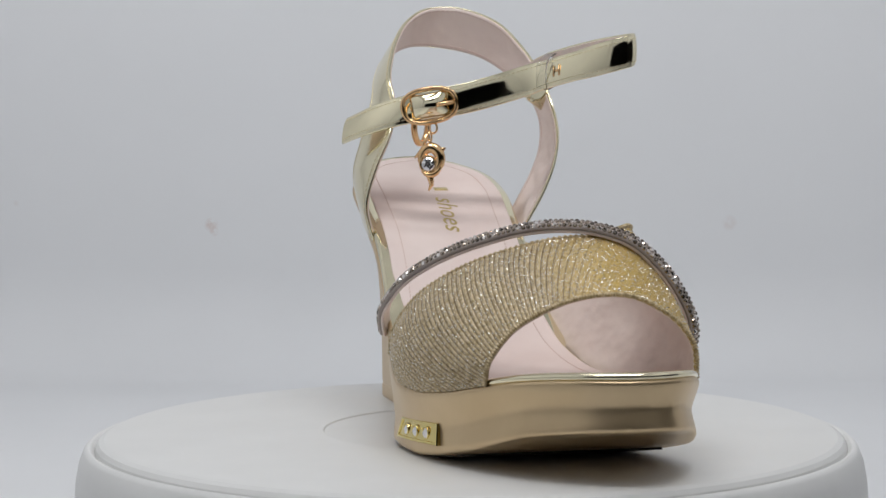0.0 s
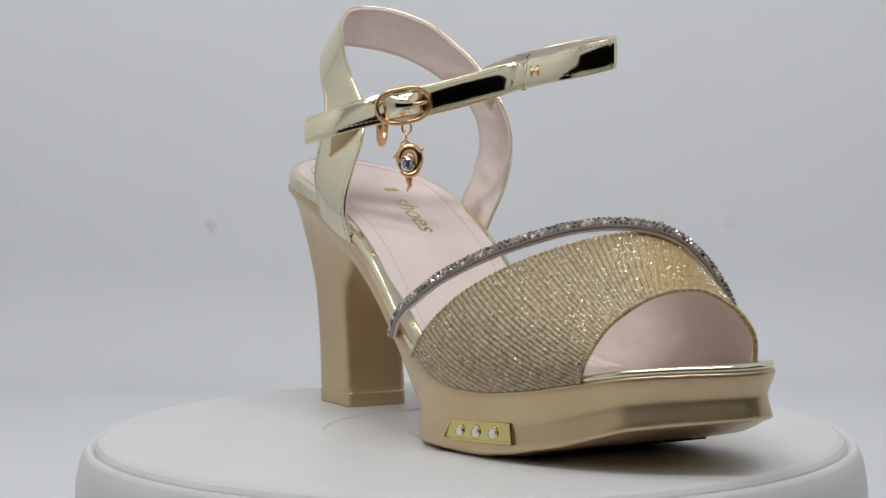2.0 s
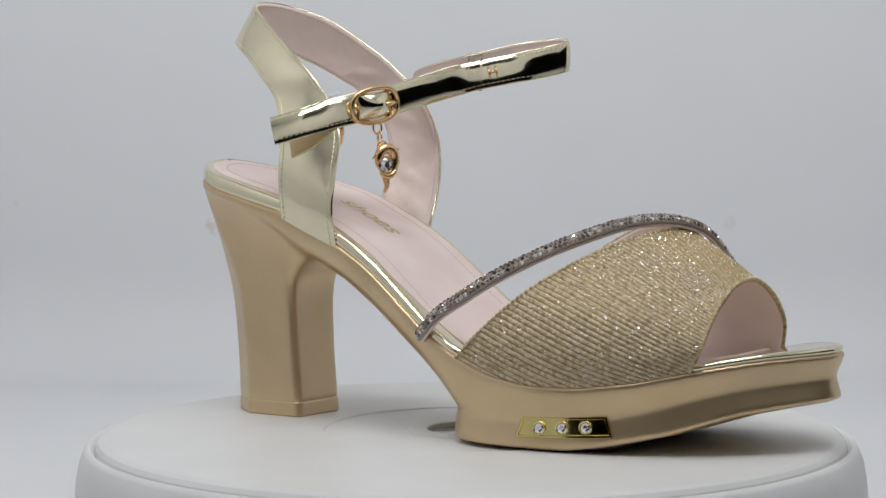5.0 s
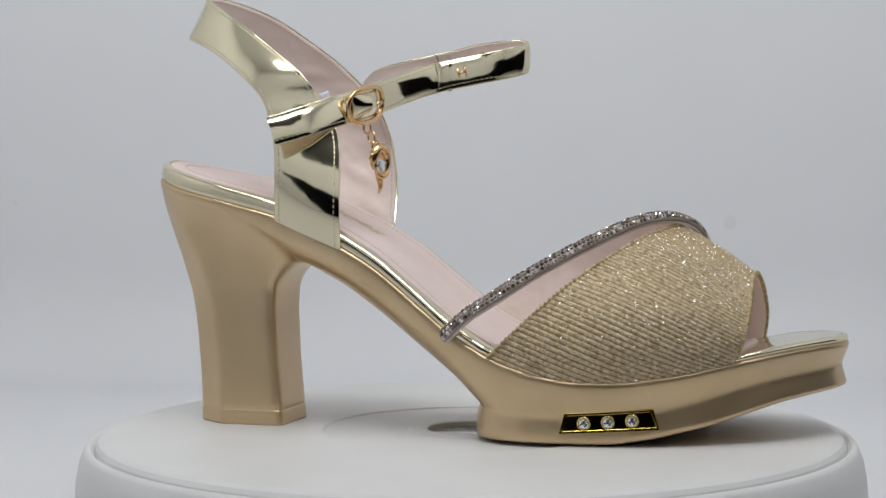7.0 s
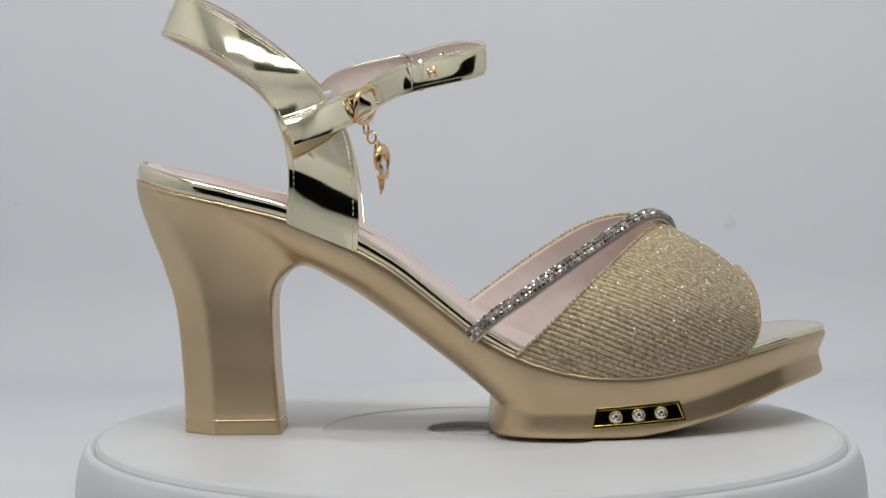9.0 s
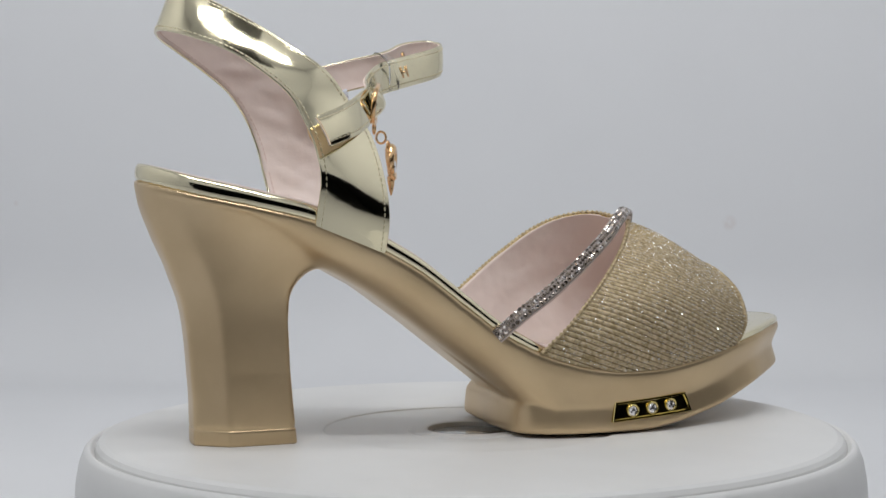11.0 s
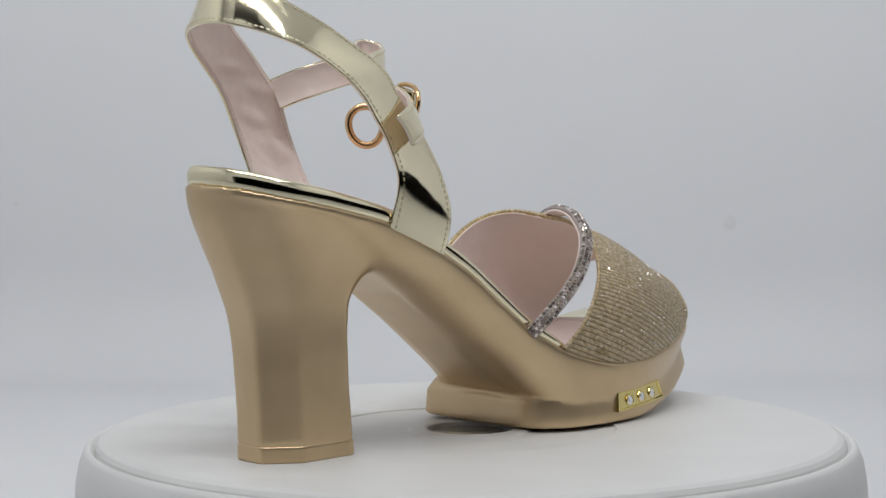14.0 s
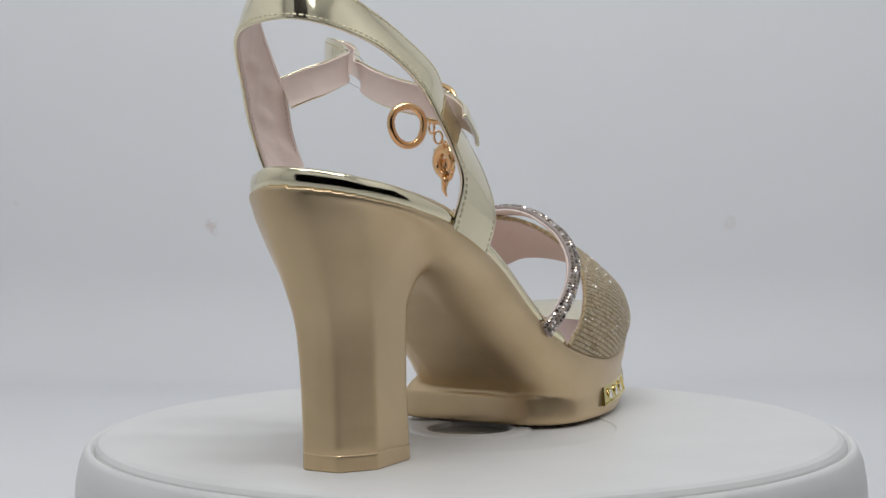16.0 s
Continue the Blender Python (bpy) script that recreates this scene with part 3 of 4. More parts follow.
def rolled_edges(parent, G, r):
    """The patent skin is turned over along both edges."""
    G = np.array(G)
    N = normals_of(G)
    for col in (0, -1):
        part("rolled_edge", tube(G[:, col] + N[:, col] * 0.35, r, 8), M_GOLD, parent)


def build_ankle_strap():
    G = strip(STRAP_FRONT, STRAP_BACK, 150, 15)
    for i in range(150):
        side = min(1.0, max(0.0, (i - 85) / 20)) * 0.5 + 0.9
        for j in range(15):
            f = j / 14
            G[i][j] = G[i][j] + np.array((0, 1.0 if i > 75 else -1.0, 0)) * side * 4 * f * (1 - f) * (1 if abs(i - 75) > 10 else abs(i - 75) / 10)
    N = normals_of(G)
    mid = np.array(G)[75, 7]
    out = 1.0 if N[75, 7] @ (mid - np.array((-60, 3, mid[2]))) > 0 else -1.0
    if out < 0:
        G = [row[::-1] for row in G]
    strap = part("ankle_strap", sheet(G, 0.9, 0.9), M_GOLD, sandal, "mirror gold slingback ankle strap")
    sharpen(strap, 50)
    # the loose lining puckers on the inner side
    N = normals_of(G)
    L = [[G[i][j] - N[i, j] * 1.1 * max(0.0, math.sin(i * 0.62 + j * 0.42) * math.sin(i * 0.23 - j * 0.15 + 1.0)) * min(1.0, max(0.0, (i - 92) / 12)) * math.sin(math.pi * j / 14) for j in range(15)] for i in range(150)]
    part("lining", sheet(L, 0.7, -0.02), M_LINING, strap, "puckered pink strap lining")
    rolled_edges(strap, G, 0.55)
    stitches(strap, G, [0.9, 13.1], 2.0, M_THREAD, 0.88)
    stitches(strap, G, [0.9, 13.1], 2.0, M_PINKTHREAD, -0.7)


build_ankle_strap()


# buckle strap: from the outer tab across the front, folded back to the inner side
STRAP_MID = [(-61.5, -37.4, 108.6), (-55, -33.5, 110.7), (-50, -29.3, 112.6), (-44, -20.5, 115.5), (-40, -11, 117.6), (-37.5, -2, 119.2), (-35.6, 8.5, 121.4), (-31, 20.3, 124.8), (-24, 30.2, 128.2), (-12.3, 38.8, 131.2), (-0.3, 48, 134), (5, 55, 136), (4.6, 59.8, 137.2),
             (-1, 61.5, 138), (-12, 51.5, 136.3), (-20, 40.5, 133.3), (-26.5, 35.6, 131.4), (-35.5, 33.2, 129.5), (-46, 32.5, 126.8), (-51.5, 36.5, 124.4), (-56, 41.4, 121.6)]


def build_buckle_strap():
    C = spline(STRAP_MID, 150)
    G = []
    bend = int(C[:, 0].argmax())
    by_x = smooth_fn([-66, -50, -42, -36.5, -26, -22, -8, -2, 6], [0.44, 0.44, 0.30, 0.03, 0.03, 0.26, 0.26, 0.03, 0.0], width=3)

    def lean(i):
        return by_x(C[i][0]) if i < bend else 0.0
    for i, p in enumerate(C):
        t = C[min(i + 1, 149)] - C[max(i - 1, 0)]
        t /= np.linalg.norm(t)
        u = np.array((0, 0, 1.0)) - t * t[2]
        u /= np.linalg.norm(u)
        n = np.cross(t, u)
        u = u - n * lean(i)
        u /= np.linalg.norm(u)
        n = np.cross(t, u)
        G.append([p + u * w - n * 0.7 * abs(w / 5.2) ** 2.6 for w in np.linspace(5.2, -5.2, 13)])
    N = normals_of(G)
    if N[60, 4] @ np.array((1.0, -1.0, 0.0)) < 0:
        G = [r[::-1] for r in G]
    s = part("buckle_strap", sheet(G, 0.8, 0.8), M_GOLD, sandal, "mirror gold buckle strap bent forward")
    sharpen(s, 50)
    sharpen(part("lining", sheet(G, 0.6, -0.02), M_LINING, s, "pink strap lining"), 50)
    rolled_edges(s, G, 0.5)
    stitches(s, G, [1.4, 10.6], 1.9, M_THREAD, 0.78)
    return C


BUCKLE_LINE = build_buckle_strap()


# vamp: four edges
def sole_edge(x, inner, dz=0.0, out=0.0):
    P = PLAN_C
    lo, hi = P[:, 0].argmin(), P[:, 0].argmax()
    Q = np.roll(P, -lo, 0)
    h = Q[:, 0].argmax()
    a, b = Q[:h + 1], Q[h:][::-1]
    y = np.interp(x, b[:, 0], b[:, 1]) - 0.6 + out if inner else np.interp(x, a[:, 0], a[:, 1]) + 0.6 - out
    return (x, y, top_z(x) + dz)


def build_vamp():
    back = [sole_edge(17, False, 0.2), (28, -32, 40), (41, -25.5, 52.5), (53, -12.5, 62.5), (62, 3, 69), (68, 17, 72.5), (71, 29, 73.5), (61, 42.5, 76), (44, 46, 72), (24, 42, 60.5), sole_edge(-3, True, 0.2)]
    mid = [sole_edge(58, False, 0.2), (64, -31, 34), (72, -25, 46), (78, -12, 55.5), (82, 2, 62), (84, 16, 65.5), (85, 29, 66), (82, 43, 62.5), (76, 53, 54), (66, 56, 40), sole_edge(52, True, 0.2)]
    front = [sole_edge(99, False, 0.2), (103, -13.5, 37), (103.5, -6.5, 46), (102.5, 3, 51.5), (101, 13, 55), (100, 24, 56.5), (99.5, 34, 55.5), (99.5, 43.5, 51), (99.5, 50, 45.5), (99.5, 54, 38.5), sole_edge(98, True, 0.2)]
    nu, nv = 90, 260
    outer = np.array([sole_edge(x, False, 0.2) for x in np.linspace(17, 99, nu)])
    inner = np.array([sole_edge(x, True, 0.2) for x in np.linspace(-3, 98, nu)])

    def by_index(pts, n):
        """A smooth curve through pts, evenly by index."""
        P = np.array(pts, float)
        Q = np.vstack([2 * P[0] - P[1], P, 2 * P[-1] - P[-2]])
        out = []
        for t in np.linspace(0, len(P) - 1, n):
            i = min(int(t), len(P) - 2)
            f = t - i
            a, b, c, d = Q[i:i + 4]
            out.append(0.5 * (2 * b + (c - a) * f + (2 * a - 5 * b + 4 * c - d) * f * f + (3 * b - a - 3 * c + d) * f ** 3))
        return np.array(out)
    bk, md, fr = by_index(back, nv), by_index(mid, nv), by_index(front, nv)
    u = np.linspace(0, 1, nu)[:, None, None]
    v = np.linspace(0, 1, nv)
    G = bk[None] * (2 * (u - 0.5) * (u - 1)) + md[None] * (4 * u * (1 - u)) + fr[None] * (2 * u * (u - 0.5))
    # the two lower edges lie on the sole
    wo, wi = np.exp(-(v / 0.06) ** 2)[None, :, None], np.exp(-((1 - v) / 0.06) ** 2)[None, :, None]
    G = G + wo * (outer[:, None] - G[:, :1]) + wi * (inner[:, None] - G[:, -1:])
    # fuller between the edges
    puff = np.sin(np.pi * u) * np.sin(np.pi * v)[None, :, None]
    N = normals_of(G)
    if N[45, 130][2] < 0:
        G = G[:, ::-1]
        N = normals_of(G)
    G = G + N * puff * 0.6
    return G


VAMP = build_vamp()


def build_vamp_parts():
    fine = VAMP
    # denser grid for the ribs
    iu, iv = np.linspace(0, fine.shape[0] - 1, 200), np.linspace(0, fine.shape[1] - 1, 540)
    a = np.stack([[np.interp(iu, np.arange(fine.shape[0]), fine[:, j, k]) for j in range(fine.shape[1])] for k in range(3)], 2).transpose(1, 0, 2)
    D = np.stack([[np.interp(iv, np.arange(fine.shape[1]), a[i, :, k]) for i in range(200)] for k in range(3)], 2)
    N = normals_of(D)
    theta = np.arctan2(D[..., 2] - 22, -(D[..., 1] - 15))
    slant = np.clip((2.9 - theta) / 1.7, 0, 1)
    slant = slant * slant * (3 - 2 * slant)
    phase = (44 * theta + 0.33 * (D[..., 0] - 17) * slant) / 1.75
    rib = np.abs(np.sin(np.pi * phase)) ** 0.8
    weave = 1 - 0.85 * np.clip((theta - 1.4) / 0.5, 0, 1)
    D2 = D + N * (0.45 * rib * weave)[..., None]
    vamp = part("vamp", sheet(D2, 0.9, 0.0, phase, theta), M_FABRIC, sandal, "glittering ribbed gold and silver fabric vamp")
    part("lining", sheet(VAMP, 0.6, -0.6), M_LINING, vamp, "pale pink vamp lining")
    # loose glitter flakes caught in the weave
    rng = np.random.default_rng(5)
    bm = bmesh.new()
    for _ in range(40000):
        i, j = rng.integers(1, 198), rng.integers(1, 538)
        p, n = D2[i, j] + N[i, j] * 0.08, N[i, j] + rng.normal(0, 0.7, 3)
        n /= np.linalg.norm(n)
        t = np.cross(n, rng.normal(0, 1, 3))
        t /= np.linalg.norm(t)
        b = np.cross(n, t)
        r = rng.uniform(0.07, 0.14) if rng.random() < 0.92 else rng.uniform(0.18, 0.29)
        bm.faces.new([bm.verts.new(Vector(p + r * (math.cos(k) * t + math.sin(k) * b)) * MM) for k in (0, 1.57, 3.14, 4.71)])
    tagged(part("glitter", bm, M_GLITTER, vamp, "silver glitter flakes", smooth=False), kind="stuff")
    # corded front and back edges
    for row in (0, -1):
        line = VAMP[row] + normals_of(VAMP)[row] * 0.2
        line = spline(line[::6], 440)
        part("edge_binding", tube(line, [0.70 + 0.26 * math.sin(k * 1.5) for k in range(440)], 7), M_BINDING, vamp)


build_vamp_parts()

# rhinestone strap
STONE_MID = [(0.5, -31.5, 36.5), (5, -32.8, 41.5), (14.2, -33.0, 47.4), (30, -27.5, 58.2), (46.4, -14, 68.2), (59.8, 5, 75.3), (67.1, 20, 77.6), (73.5, 32, 75.6), (77.5, 45.5, 69.8), (80, 56, 58), (80.5, 60, 43), (79, 58.5, 29)]


def faceted_stone():
    bm = bmesh.new()
    rings = [(1.0, 0.0), (1.0, 0.2), (0.55, 0.62)]
    rows = [[bm.verts.new(Vector((r * math.cos(a), r * math.sin(a), z))) for a in np.linspace(0, 2 * math.pi, 8, endpoint=False)] for r, z in rings]
    for A, B in zip(rows, rows[1:]):
        for k in range(8):
            bm.faces.new((A[k], A[(k + 1) % 8], B[(k + 1) % 8], B[k]))
    bm.faces.new(rows[-1])
    bm.faces.new(rows[0][::-1])
    me = bpy.data.meshes.new("stone")
    bm.to_mesh(me)
    bm.free()
    return me


STONE = faceted_stone()
STONE.materials.append(M_STONE)


def brilliant():
    """A round cut crystal with triangular crown facets."""
    bm = bmesh.new()
    rings = [(1.0, 0.0, 0.0), (1.0, 0.06, 0.0), (0.74, 0.24, 0.5), (0.42, 0.30, 0.0)]
    rows = [[bm.verts.new(Vector((r * math.cos((k + o) * math.pi / 5), r * math.sin((k + o) * math.pi / 5), z + (0.05 if (k * 7 + int(r * 10)) % 3 == 0 and 0.1 < z else 0.0)))) for k in range(10)] for r, z, o in rings]
    for k in range(10):
        n = (k + 1) % 10
        bm.faces.new((rows[0][k], rows[0][n], rows[1][n], rows[1][k]))
        bm.faces.new((rows[1][k], rows[1][n], rows[2][k]))
        bm.faces.new((rows[1][n], rows[2][n], rows[2][k]))
        bm.faces.new((rows[2][k], rows[2][n], rows[3][n]))
        bm.faces.new((rows[2][k], rows[3][n], rows[3][k]))
    bm.faces.new(rows[3])
    bm.faces.new(rows[0][::-1])
    me = bpy.data.meshes.new("brilliant")
    bm.to_mesh(me)
    bm.free()
    me.materials.append(M_GEM)
    return me


CRYSTAL = brilliant()


def place(name, me, parent, p, n, r, twist=0.0):
    ob = new(name, me)
    ob.parent = parent
    q = Vector(n).to_track_quat("Z", "X").to_matrix().to_4x4()
    ob.matrix_basis = Matrix.Translation(Vector(p) * MM) @ q @ Matrix.Rotation(twist, 4, "Z") @ Matrix.Diagonal((r * MM, r * MM, r * MM, 1))
    return ob


def build_rhinestone_strap():
    C = spline(STONE_MID, 200)
    # on its inner half it lies on the vamp
    flat, flat_n = VAMP.reshape(-1, 3), normals_of(VAMP).reshape(-1, 3)
    for i in range(200):
        w = min(1.0, max(0.0, (C[i][1] - 12) / 26))
        if w > 0:
            k = int(np.argmin(np.linalg.norm(flat - C[i], axis=1)))
            C[i] = C[i] * (1 - w) + (flat[k] + flat_n[k] * 2.5) * w
    C = spline(np.vstack([C[:-6:14], C[-1:]]), 200)
    centre = np.array((38, 14, 22))
    T = np.gradient(C, axis=0)
    T /= np.linalg.norm(T, axis=1, keepdims=True)
    N = C - centre
    N -= T * (N * T).sum(1, keepdims=True)
    N /= np.linalg.norm(N, axis=1, keepdims=True)
    B = np.cross(T, N)
    rows = []
    for i in range(200):
        rows.append([C[i] + 2.5 * math.cos(a) * B[i] + 1.35 * math.sin(a) * N[i] for a in np.linspace(0, 2 * math.pi, 16, endpoint=False)])
    bm = grid_mesh(rows, close_v=True)
    bm.verts.ensure_lookup_table()
    bm.faces.new(bm.verts[:16])
    bm.faces.new(bm.verts[-16:])
    strap = part("rhinestone_strap", bm, surface("taupe_strap", (0.34, 0.29, 0.27), (0.42, 0.36, 0.33), (0.5, 0.6), 0.0, 80, 900, 0.1), sandal, "narrow taupe strap set with smoky rhinestones")
    G = [[C[i] + B[i] * w - N[i] * 1.0 for w in np.linspace(-2.4, 2.4, 5)] for i in range(200)]
    if normals_of(G)[100, 2] @ N[100] > 0:
        G = [r[::-1] for r in G]
    part("lining", sheet(G, 0.9, 0.7), M_LINING, strap, "pale pink underside of the strap")
    s = np.concatenate([[0], np.cumsum(np.linalg.norm(np.diff(C, axis=0), axis=1))])
    rng = np.random.default_rng(3)
    for row, ang in enumerate((0.87, 1.57, 2.27)):
        for u in np.arange(0.9 + 0.8 * (row % 2), s[-1] - 0.6, 1.72):
            i = int(np.interp(u, s, np.arange(200)))
            p = C[i] + 2.5 * math.cos(ang) * B[i] + 1.35 * math.sin(ang) * N[i]
            n = math.cos(ang) * B[i] * 1.0 + math.sin(ang) * N[i] + rng.normal(0, 0.06, 3)
            place("rhinestone", STONE, strap, p, n, 0.8, rng.uniform(0, 1))


build_rhinestone_strap()


# badge on the platform's outer side
def side_frame(x):
    p0, p1 = np.array(sole_edge(x - 1, False, out=0.6)[:2]), np.array(sole_edge(x + 1, False, out=0.6)[:2])
    t = (p1 - p0) / np.linalg.norm(p1 - p0)
    return (p0 + p1) / 2, t, np.array((t[1], -t[0]))


def build_badge():
    def ring(inset, lift):
        rows = []
        pts = []
        for k in np.linspace(0, 1, 24):
            pts.append((44.6 + inset + k * (74.6 - 44.6 - 2 * inset), 1, k))
        for k in np.linspace(1, 0, 24):
            pts.append((43.0 + inset + k * (76.4 - 43.0 - 2 * inset), 0, k))
        out = []
        for x, top, k in pts:
            p, t, n = side_frame(x)
            z = (11.6 + 1.7 * k - inset) if top else (4.6 + 1.7 * k + inset)
            q = p + n * (lift - 1.2 - 0.21 * (z - 4.6 - 1.7 * k))
            out.append((q[0], q[1], z))
        return out
    rings = [ring(0, -1.0), ring(0, 1.5), ring(0.2, 1.8), ring(0.8, 1.8), ring(1.0, 1.3)]
    bm = grid_mesh(rings, close_v=True)
    bm.verts.ensure_lookup_table()
    V = bm.verts
    base = 4 * 48
    for k in range(23):
        bm.faces.new((V[base + k], V[base + k + 1], V[base + 46 - k], V[base + 47 - k]))
    badge = sharpen(part("badge", bm, M_BADGE, sandal, "polished gold bar set with three crystals"), 30)
    for x, z in ((51.5, 8.3), (59.6, 8.8), (67.6, 9.3)):
        p, t, n = side_frame(x)
        q = p + n * (-0.65)
        place("crystal", CRYSTAL, badge, (q[0], q[1], z), (n[0], n[1], 0.2), 2.0)
        ringp = [(q[0] + t[0] * 2.1 * math.cos(a) + n[0] * 0.3, q[1] + t[1] * 2.1 * math.cos(a) + n[1] * 0.3, z + 2.1 * math.sin(a)) for a in np.linspace(0, 2 * math.pi, 24, endpoint=False)]
        part("bezel", tube(ringp, 0.3, 6, closed=True), M_BADGE, badge)


build_badge()


# buckle, charm and ring
def frame_at(x):
    i = int(np.argmin(np.abs(BUCKLE_LINE[:110, 0] - x)))
    p = BUCKLE_LINE[i]
    t = BUCKLE_LINE[i + 1] - BUCKLE_LINE[i - 1]
    t /= np.linalg.norm(t)
    up = np.array((0.10, -0.05, 1.0))
    up -= t * (up @ t)
    up /= np.linalg.norm(up)
    return p, t, up, np.cross(t, up)


def build_buckle():
    p, t, up, n = frame_at(-38.7)
    if n[1] > 0:
        n = -n
    path = []
    for a in np.linspace(0, 2 * math.pi, 72, endpoint=False):
        c, s = math.cos(a), math.sin(a)
        e = 0.8
        path.append(p + t * 10.3 * math.copysign(abs(c) ** e, c) + up * 6.4 * math.copysign(abs(s) ** e, s) + n * (2.0 + 0.8 * (1 - abs(c))))
    buckle = part("buckle", tube(path, 0.9, 10, closed=True), M_METAL, sandal, "rose gold oval buckle")
    part("prong", tube([p + t * 9.8 + n * 2.6, p + t * 6.5 + n * 4.0, p + t * 3.0 + n * 5.2], 0.8, 8), M_METAL, buckle)
    # the strap bulges through the buckle
    G = []
    for k in np.linspace(-7.5, 7.5, 30):
        b = math.cos(k / 7.5 * math.pi / 2)
        G.append([p + t * k + up * w + n * (1.4 + 4.6 * b ** 0.8 * (1 - (w / 5.8) ** 2)) for w in np.linspace(5.0, -5.0, 14)])
    N = normals_of(G)
    if N[12, 7] @ n < 0:
        G = [r[::-1] for r in G]
    part("keeper_loop", sheet(G, 1.0, 0.0), M_GOLD, buckle, "mirror gold strap loop in the buckle")
    # short chain
    foot = p - up * 7.4 + n * 2.6
    ch = new("charm")
    ch.parent = sandal
    tagged(ch, "rose gold curled charm with a round crystal")
    z0 = foot[2]
    x0, y0 = -32.5, -9.5
    for k, (cz, rx) in enumerate(((z0 - 1.2, 1), (z0 - 4.6, 0), (z0 - 8.0, 1))):
        fx, fy = foot[0] + (x0 - foot[0]) * min(1, k / 2), foot[1] + (y0 - foot[1]) * min(1, k / 2)
        d = np.array((0.45, 0.9, 0)) if rx else np.array((0.9, -0.45, 0))
        part("chain_link", tube([(fx + d[0] * 1.7 * math.cos(a), fy + d[1] * 1.7 * math.cos(a), cz + 2.1 * math.sin(a)) for a in np.linspace(0, 2 * math.pi, 20, endpoint=False)], 0.42, 6, closed=True), M_METAL, ch)
    # curled body round the crystal; it faces outwards and forwards
    face = np.array((0.95, -0.312, 0.0))
    side = np.array((0.312, 0.95, 0.0))
    c = np.array((x0 + 1.2, y0 + 0.8, 96.0))
    body = []
    for q in np.linspace(-0.35, 1.35, 40):
        a = math.pi * (0.85 - q)
        rr = 3.5 + 0.4 * math.sin(q * 3)
        body.append(c + side * rr * math.cos(a) + np.array((0, 0, 1.0)) * (1.2 + rr * 1.25 * math.sin(a)))
    rad = [0.6 + 1.5 * math.sin(math.pi * min(1, (k + 2) / 43)) ** 0.7 for k in range(40)]
    part("curled_body", tube(body, rad, 10), M_METAL, ch)
    part("tail", tube([c + side * -0.5 - np.array((0, 0, 3.6)), c - np.array((0, 0, 5.5)), c + side * 0.4 - np.array((0, 0, 8.0)), c + side * -0.8 - np.array((0, 0, 10.3))], [1.4, 1.3, 0.9, 0.3], 8), M_METAL, ch)
    Z = np.array((0, 0, 1.0))
    part("beak", tube([c + side * -2.6 + Z * 4.6, c + side * -4.4 + Z * 3.6, c + side * -6.0 + Z * 2.2], [1.5, 0.8, 0.3], 8), M_METAL, ch)
    part("dorsal_fin", tube([c + side * 3.4 + Z * 4.2, c + side * 4.9 + Z * 5.6, c + side * 5.9 + Z * 5.9], [1.3, 0.8, 0.2], 8, flat=0.5), M_METAL, ch)
    part("tail_band", tube([c + face * 0.8 + side * 3.9 * math.cos(a) + Z * 4.2 * math.sin(a) for a in np.linspace(-0.1, -2.5, 24)], [0.5 + 0.7 * math.sin(math.pi * k / 23) for k in range(24)], 8), M_METAL, ch)
    part("fin", tube([c + side * -3.4 + np.array((0, 0, 4.5)), c + side * -5.4 + np.array((0, 0, 3.2))], [1.1, 0.25], 8), M_METAL, ch)
    g = c + face * 0.9 + side * -0.7 - np.array((0, 0, 0.2))
    place("crystal", CRYSTAL, ch, g, face, 2.9)
    part("bezel", tube([g + side * 3.0 * math.cos(a) + np.array((0, 0, 3.0 * math.sin(a))) for a in np.linspace(0, 2 * math.pi, 24, endpoint=False)], 0.55, 8, closed=True), M_METAL, ch)
    # ring fixed behind the outer strap
    rc = np.array((-54.8, -8.2, 110.9))
    a1, a2 = np.array((-0.80, 0.60, 0.0)), np.array((0.0, 0.05, 1.0))
    part("strap_ring", tube([rc + a1 * 5.9 * math.cos(a) + a2 * 7.4 * math.sin(a) * (1.0 if math.sin(a) < 0 else 0.8) for a in np.linspace(0, 2 * math.pi, 48, endpoint=False)], 1.3, 8, closed=True), M_METAL, sandal, "rose gold metal ring")


build_buckle()


# ---- small details ----
TEXT_X, TEXT_Y = -60.0, -2.0


def insole_point(x, y, lift=0.62):
    return (x, y, top_z(x) + board_h(x) + lift)


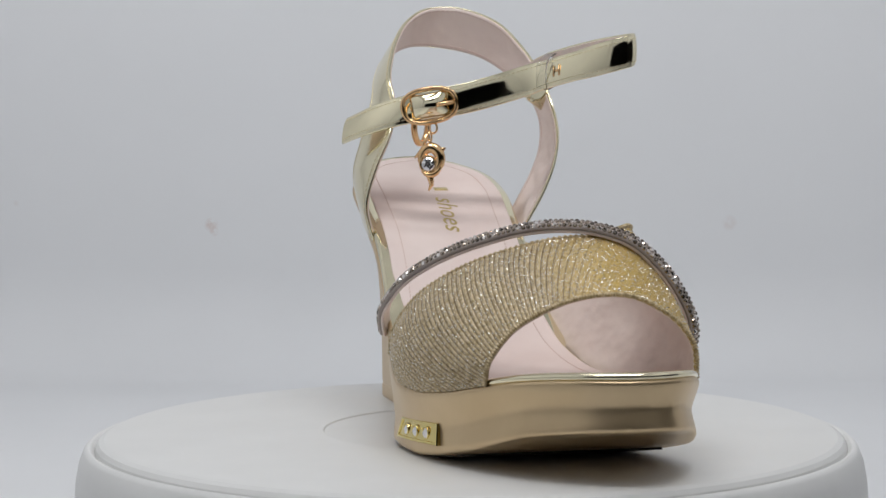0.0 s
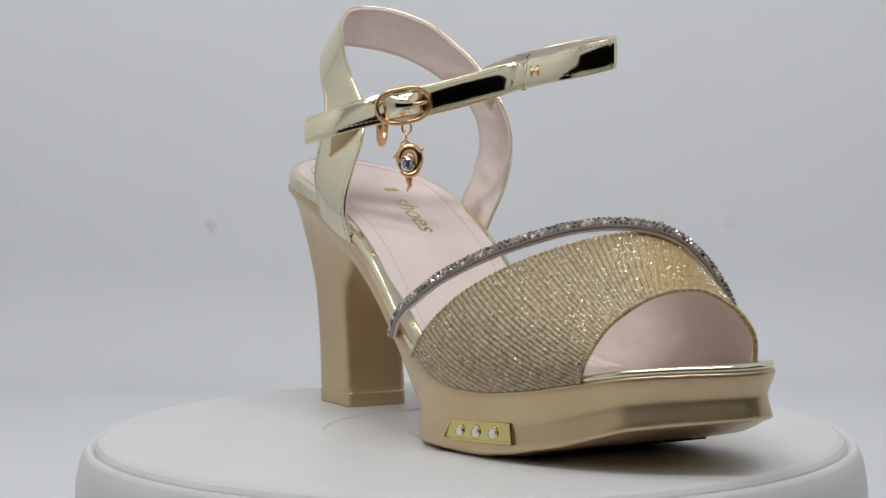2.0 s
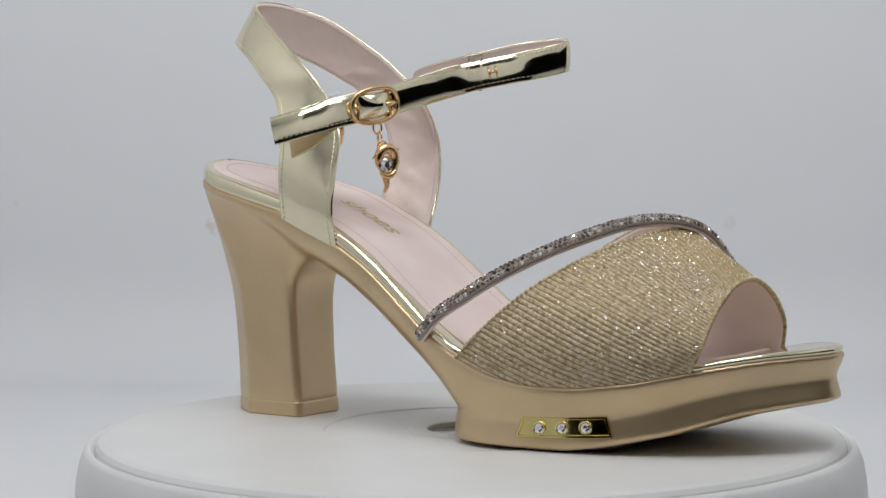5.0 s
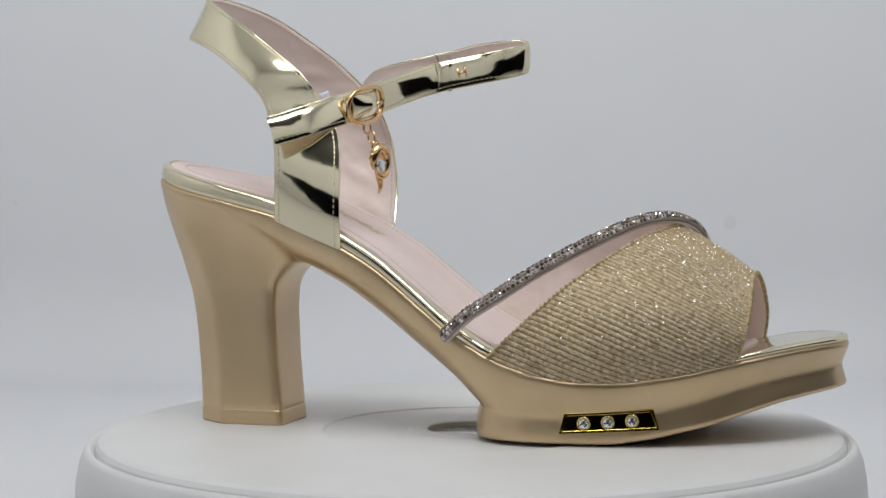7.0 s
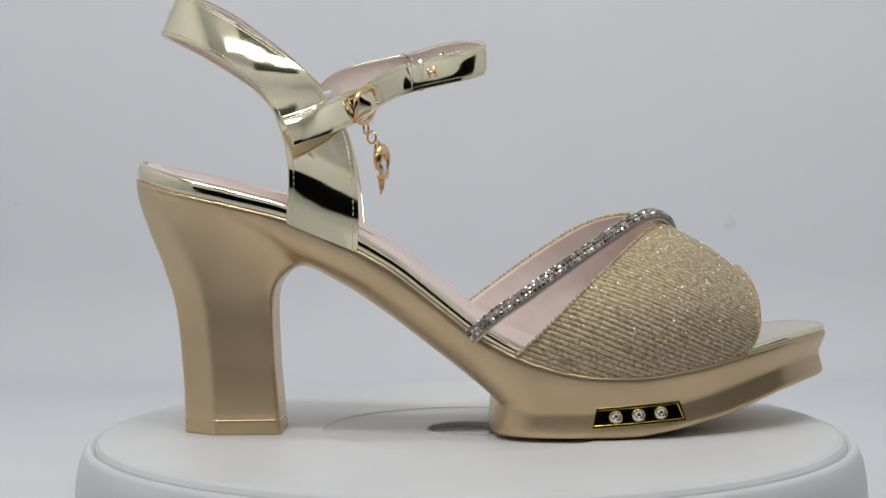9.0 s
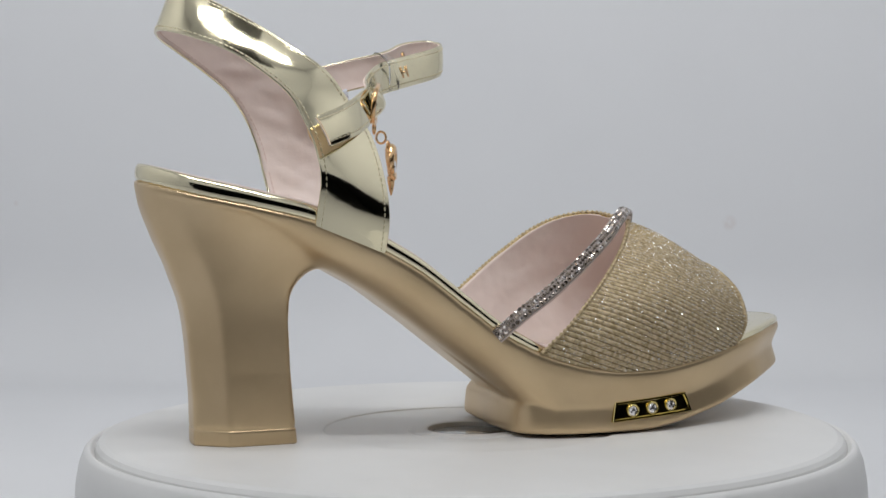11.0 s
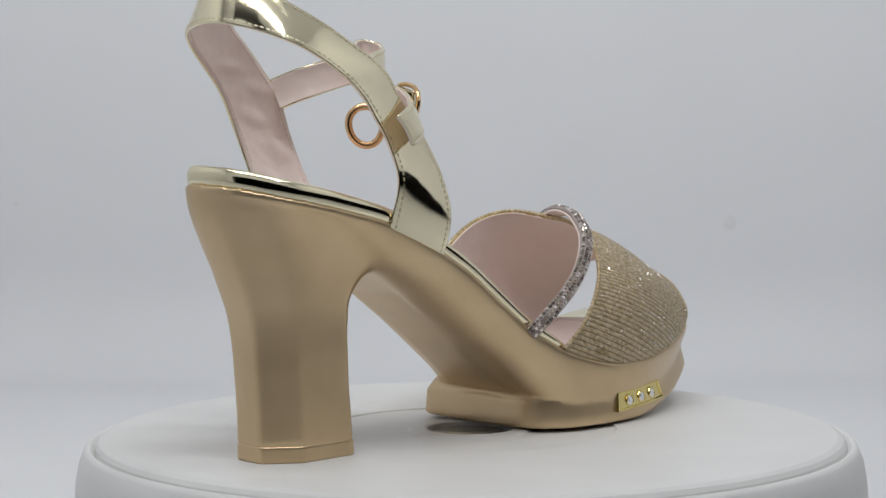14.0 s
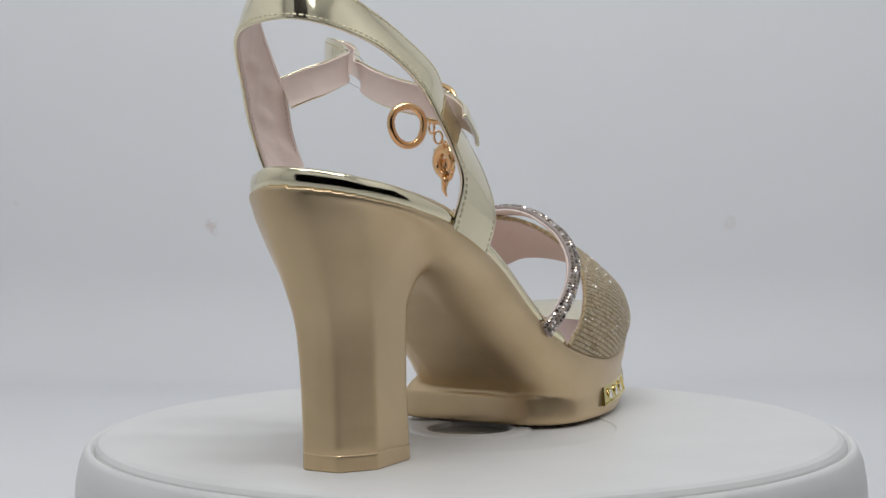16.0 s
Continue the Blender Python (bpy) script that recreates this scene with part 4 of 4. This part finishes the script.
def build_details():
    sock = bpy.data.objects["insole_sock"]
    # foil lettering along the insole, read from the heel towards the toe
    cu = bpy.data.curves.new("lettering", "FONT")
    cu.body, cu.size, cu.shear, cu.extrude = "shoes", 11.0, 0.35, 0.02
    tmp = new("lettering_source", cu)
    bpy.context.view_layer.update()
    me = bpy.data.meshes.new_from_object(tmp.evaluated_get(bpy.context.evaluated_depsgraph_get()))
    bpy.data.objects.remove(tmp)
    for v in me.vertices:
        v.co = Vector(insole_point(TEXT_X + v.co.x, TEXT_Y + v.co.y, 0.62 + v.co.z)) * MM
    me.materials.clear()
    me.materials.append(M_PRINT)
    ob = new("lettering", me)
    ob.parent = sock
    tagged(ob, "gold foil lettering")
    G = [[insole_point(x, y, 0.64) for y in np.linspace(TEXT_Y + 1, TEXT_Y + 6.5, 4)] for x in np.linspace(TEXT_X - 10, TEXT_X - 6, 4)]
    part("print_bar", sheet(G, 0.05, 0.02), M_PRINT, sock, "unreadable gold foil mark")
    # seam stitched along the sock
    seam = inset_plan(PLAN_C, 9.5)
    pts = [insole_point(x, y, 0.55) for x, y in seam if -112 < x < 96]
    bm = bmesh.new()
    for a, b in zip(pts, pts[1:]):
        a, b = Vector(a), Vector(b)
        if (b - a).length > 8:
            continue
        d = (b - a)
        side = d.cross(Vector((0, 0, 1))).normalized() * 0.2
        m0, m1 = a + d * 0.1, a + d * 0.7
        V = [bm.verts.new((q + Vector((0, 0, h))) * MM) for h in (0, 0.16) for q in (m0 - side, m0 + side, m1 + side, m1 - side)]
        for ids in ((4, 5, 6, 7), (0, 1, 5, 4), (1, 2, 6, 5), (2, 3, 7, 6), (3, 0, 4, 7)):
            bm.faces.new([V[i] for i in ids])
    tagged(part("seam_stitching", bm, M_PINKTHREAD, sock, smooth=False), kind="stuff")
    # clear sleeve round the doubled strap
    strap = bpy.data.objects["buckle_strap"]
    i = int(np.argmin(np.linalg.norm(BUCKLE_LINE - np.array((-20.5, 33, 129.2)), axis=1)))
    j = 75 + int(np.argmin(np.linalg.norm(BUCKLE_LINE[75:] - np.array((-23.5, 37.5, 132.3)), axis=1)))
    p, q = BUCKLE_LINE[i], BUCKLE_LINE[j]
    ax = q - p
    ax /= np.linalg.norm(ax)
    along = np.cross(ax, (0, 0, 1.0))
    along /= np.linalg.norm(along)
    rows = []
    for k in np.linspace(-2.6, 2.6, 6):
        ring = []
        for a in np.linspace(0, 2 * math.pi, 48, endpoint=False):
            c, sn = math.cos(a), math.sin(a)
            r = (p + q) / 2 + ax * (np.linalg.norm(q - p) / 2 + 2.0) * math.copysign(abs(c) ** 0.6, c) + np.array((0, 0, 1.0)) * 5.9 * math.copysign(abs(sn) ** 0.4, sn) + along * k
            ring.append(r)
        rows.append(ring)
    bm = grid_mesh(rows, close_v=True)
    sl = part("clear_sleeve", bm, M_CLEAR, strap, "clear plastic sleeve holding the strap")
    md = sl.modifiers.new("thickness", "SOLIDIFY")
    md.thickness = 0.0003
    # small white tag behind the buckle
    c = np.array((-50.0, -15.5, 121.0))
    G = [[c + np.array((0.85, 0.35, 0.30)) * u + np.array((-0.25, 0.0, 0.95)) * w for w in (1.6, 0.5, -0.5, -1.6)] for u in (-2.0, -0.7, 0.7, 2.0)]
    part("tag", sheet(G, 0.5, 0.25), M_TAG, strap, "small white tag")
    # stamped mark on the strap: plain strokes
    for x, w, h in ((-15.8, 0.8, 4.2), (-14.0, 0.8, 4.2), (-14.9, 2.2, 0.9), (-12.2, 0.8, 4.2), (-11.4, 1.8, 0.9), (-11.4, 1.8, 4.4)):
        P, t, up, n = frame_at(x)
        if n[1] > 0:
            n = -n
        up, n = up - n * 0.26, n + up * 0.26
        G = [[P + t * a + up * b + n * 0.97 for b in (h / 2, -h / 2)] for a in (-w / 2, w / 2)]
        part("stamped_stroke", sheet(G, 0.12, 0.06), M_METAL, strap)


build_details()


# ---- turning ----
def motions():
    times = [0.0, 0.1, 0.2] + [0.5 * k for k in range(1, 32)] + [15.8, 15.9, 16.0]
    rows = [(t, pose(0, 0, 0, 0, 0, TURN_START + TURN_RATE * t)) for t in times]
    walk(sandal, rows)
    walk(platter, rows)


motions()
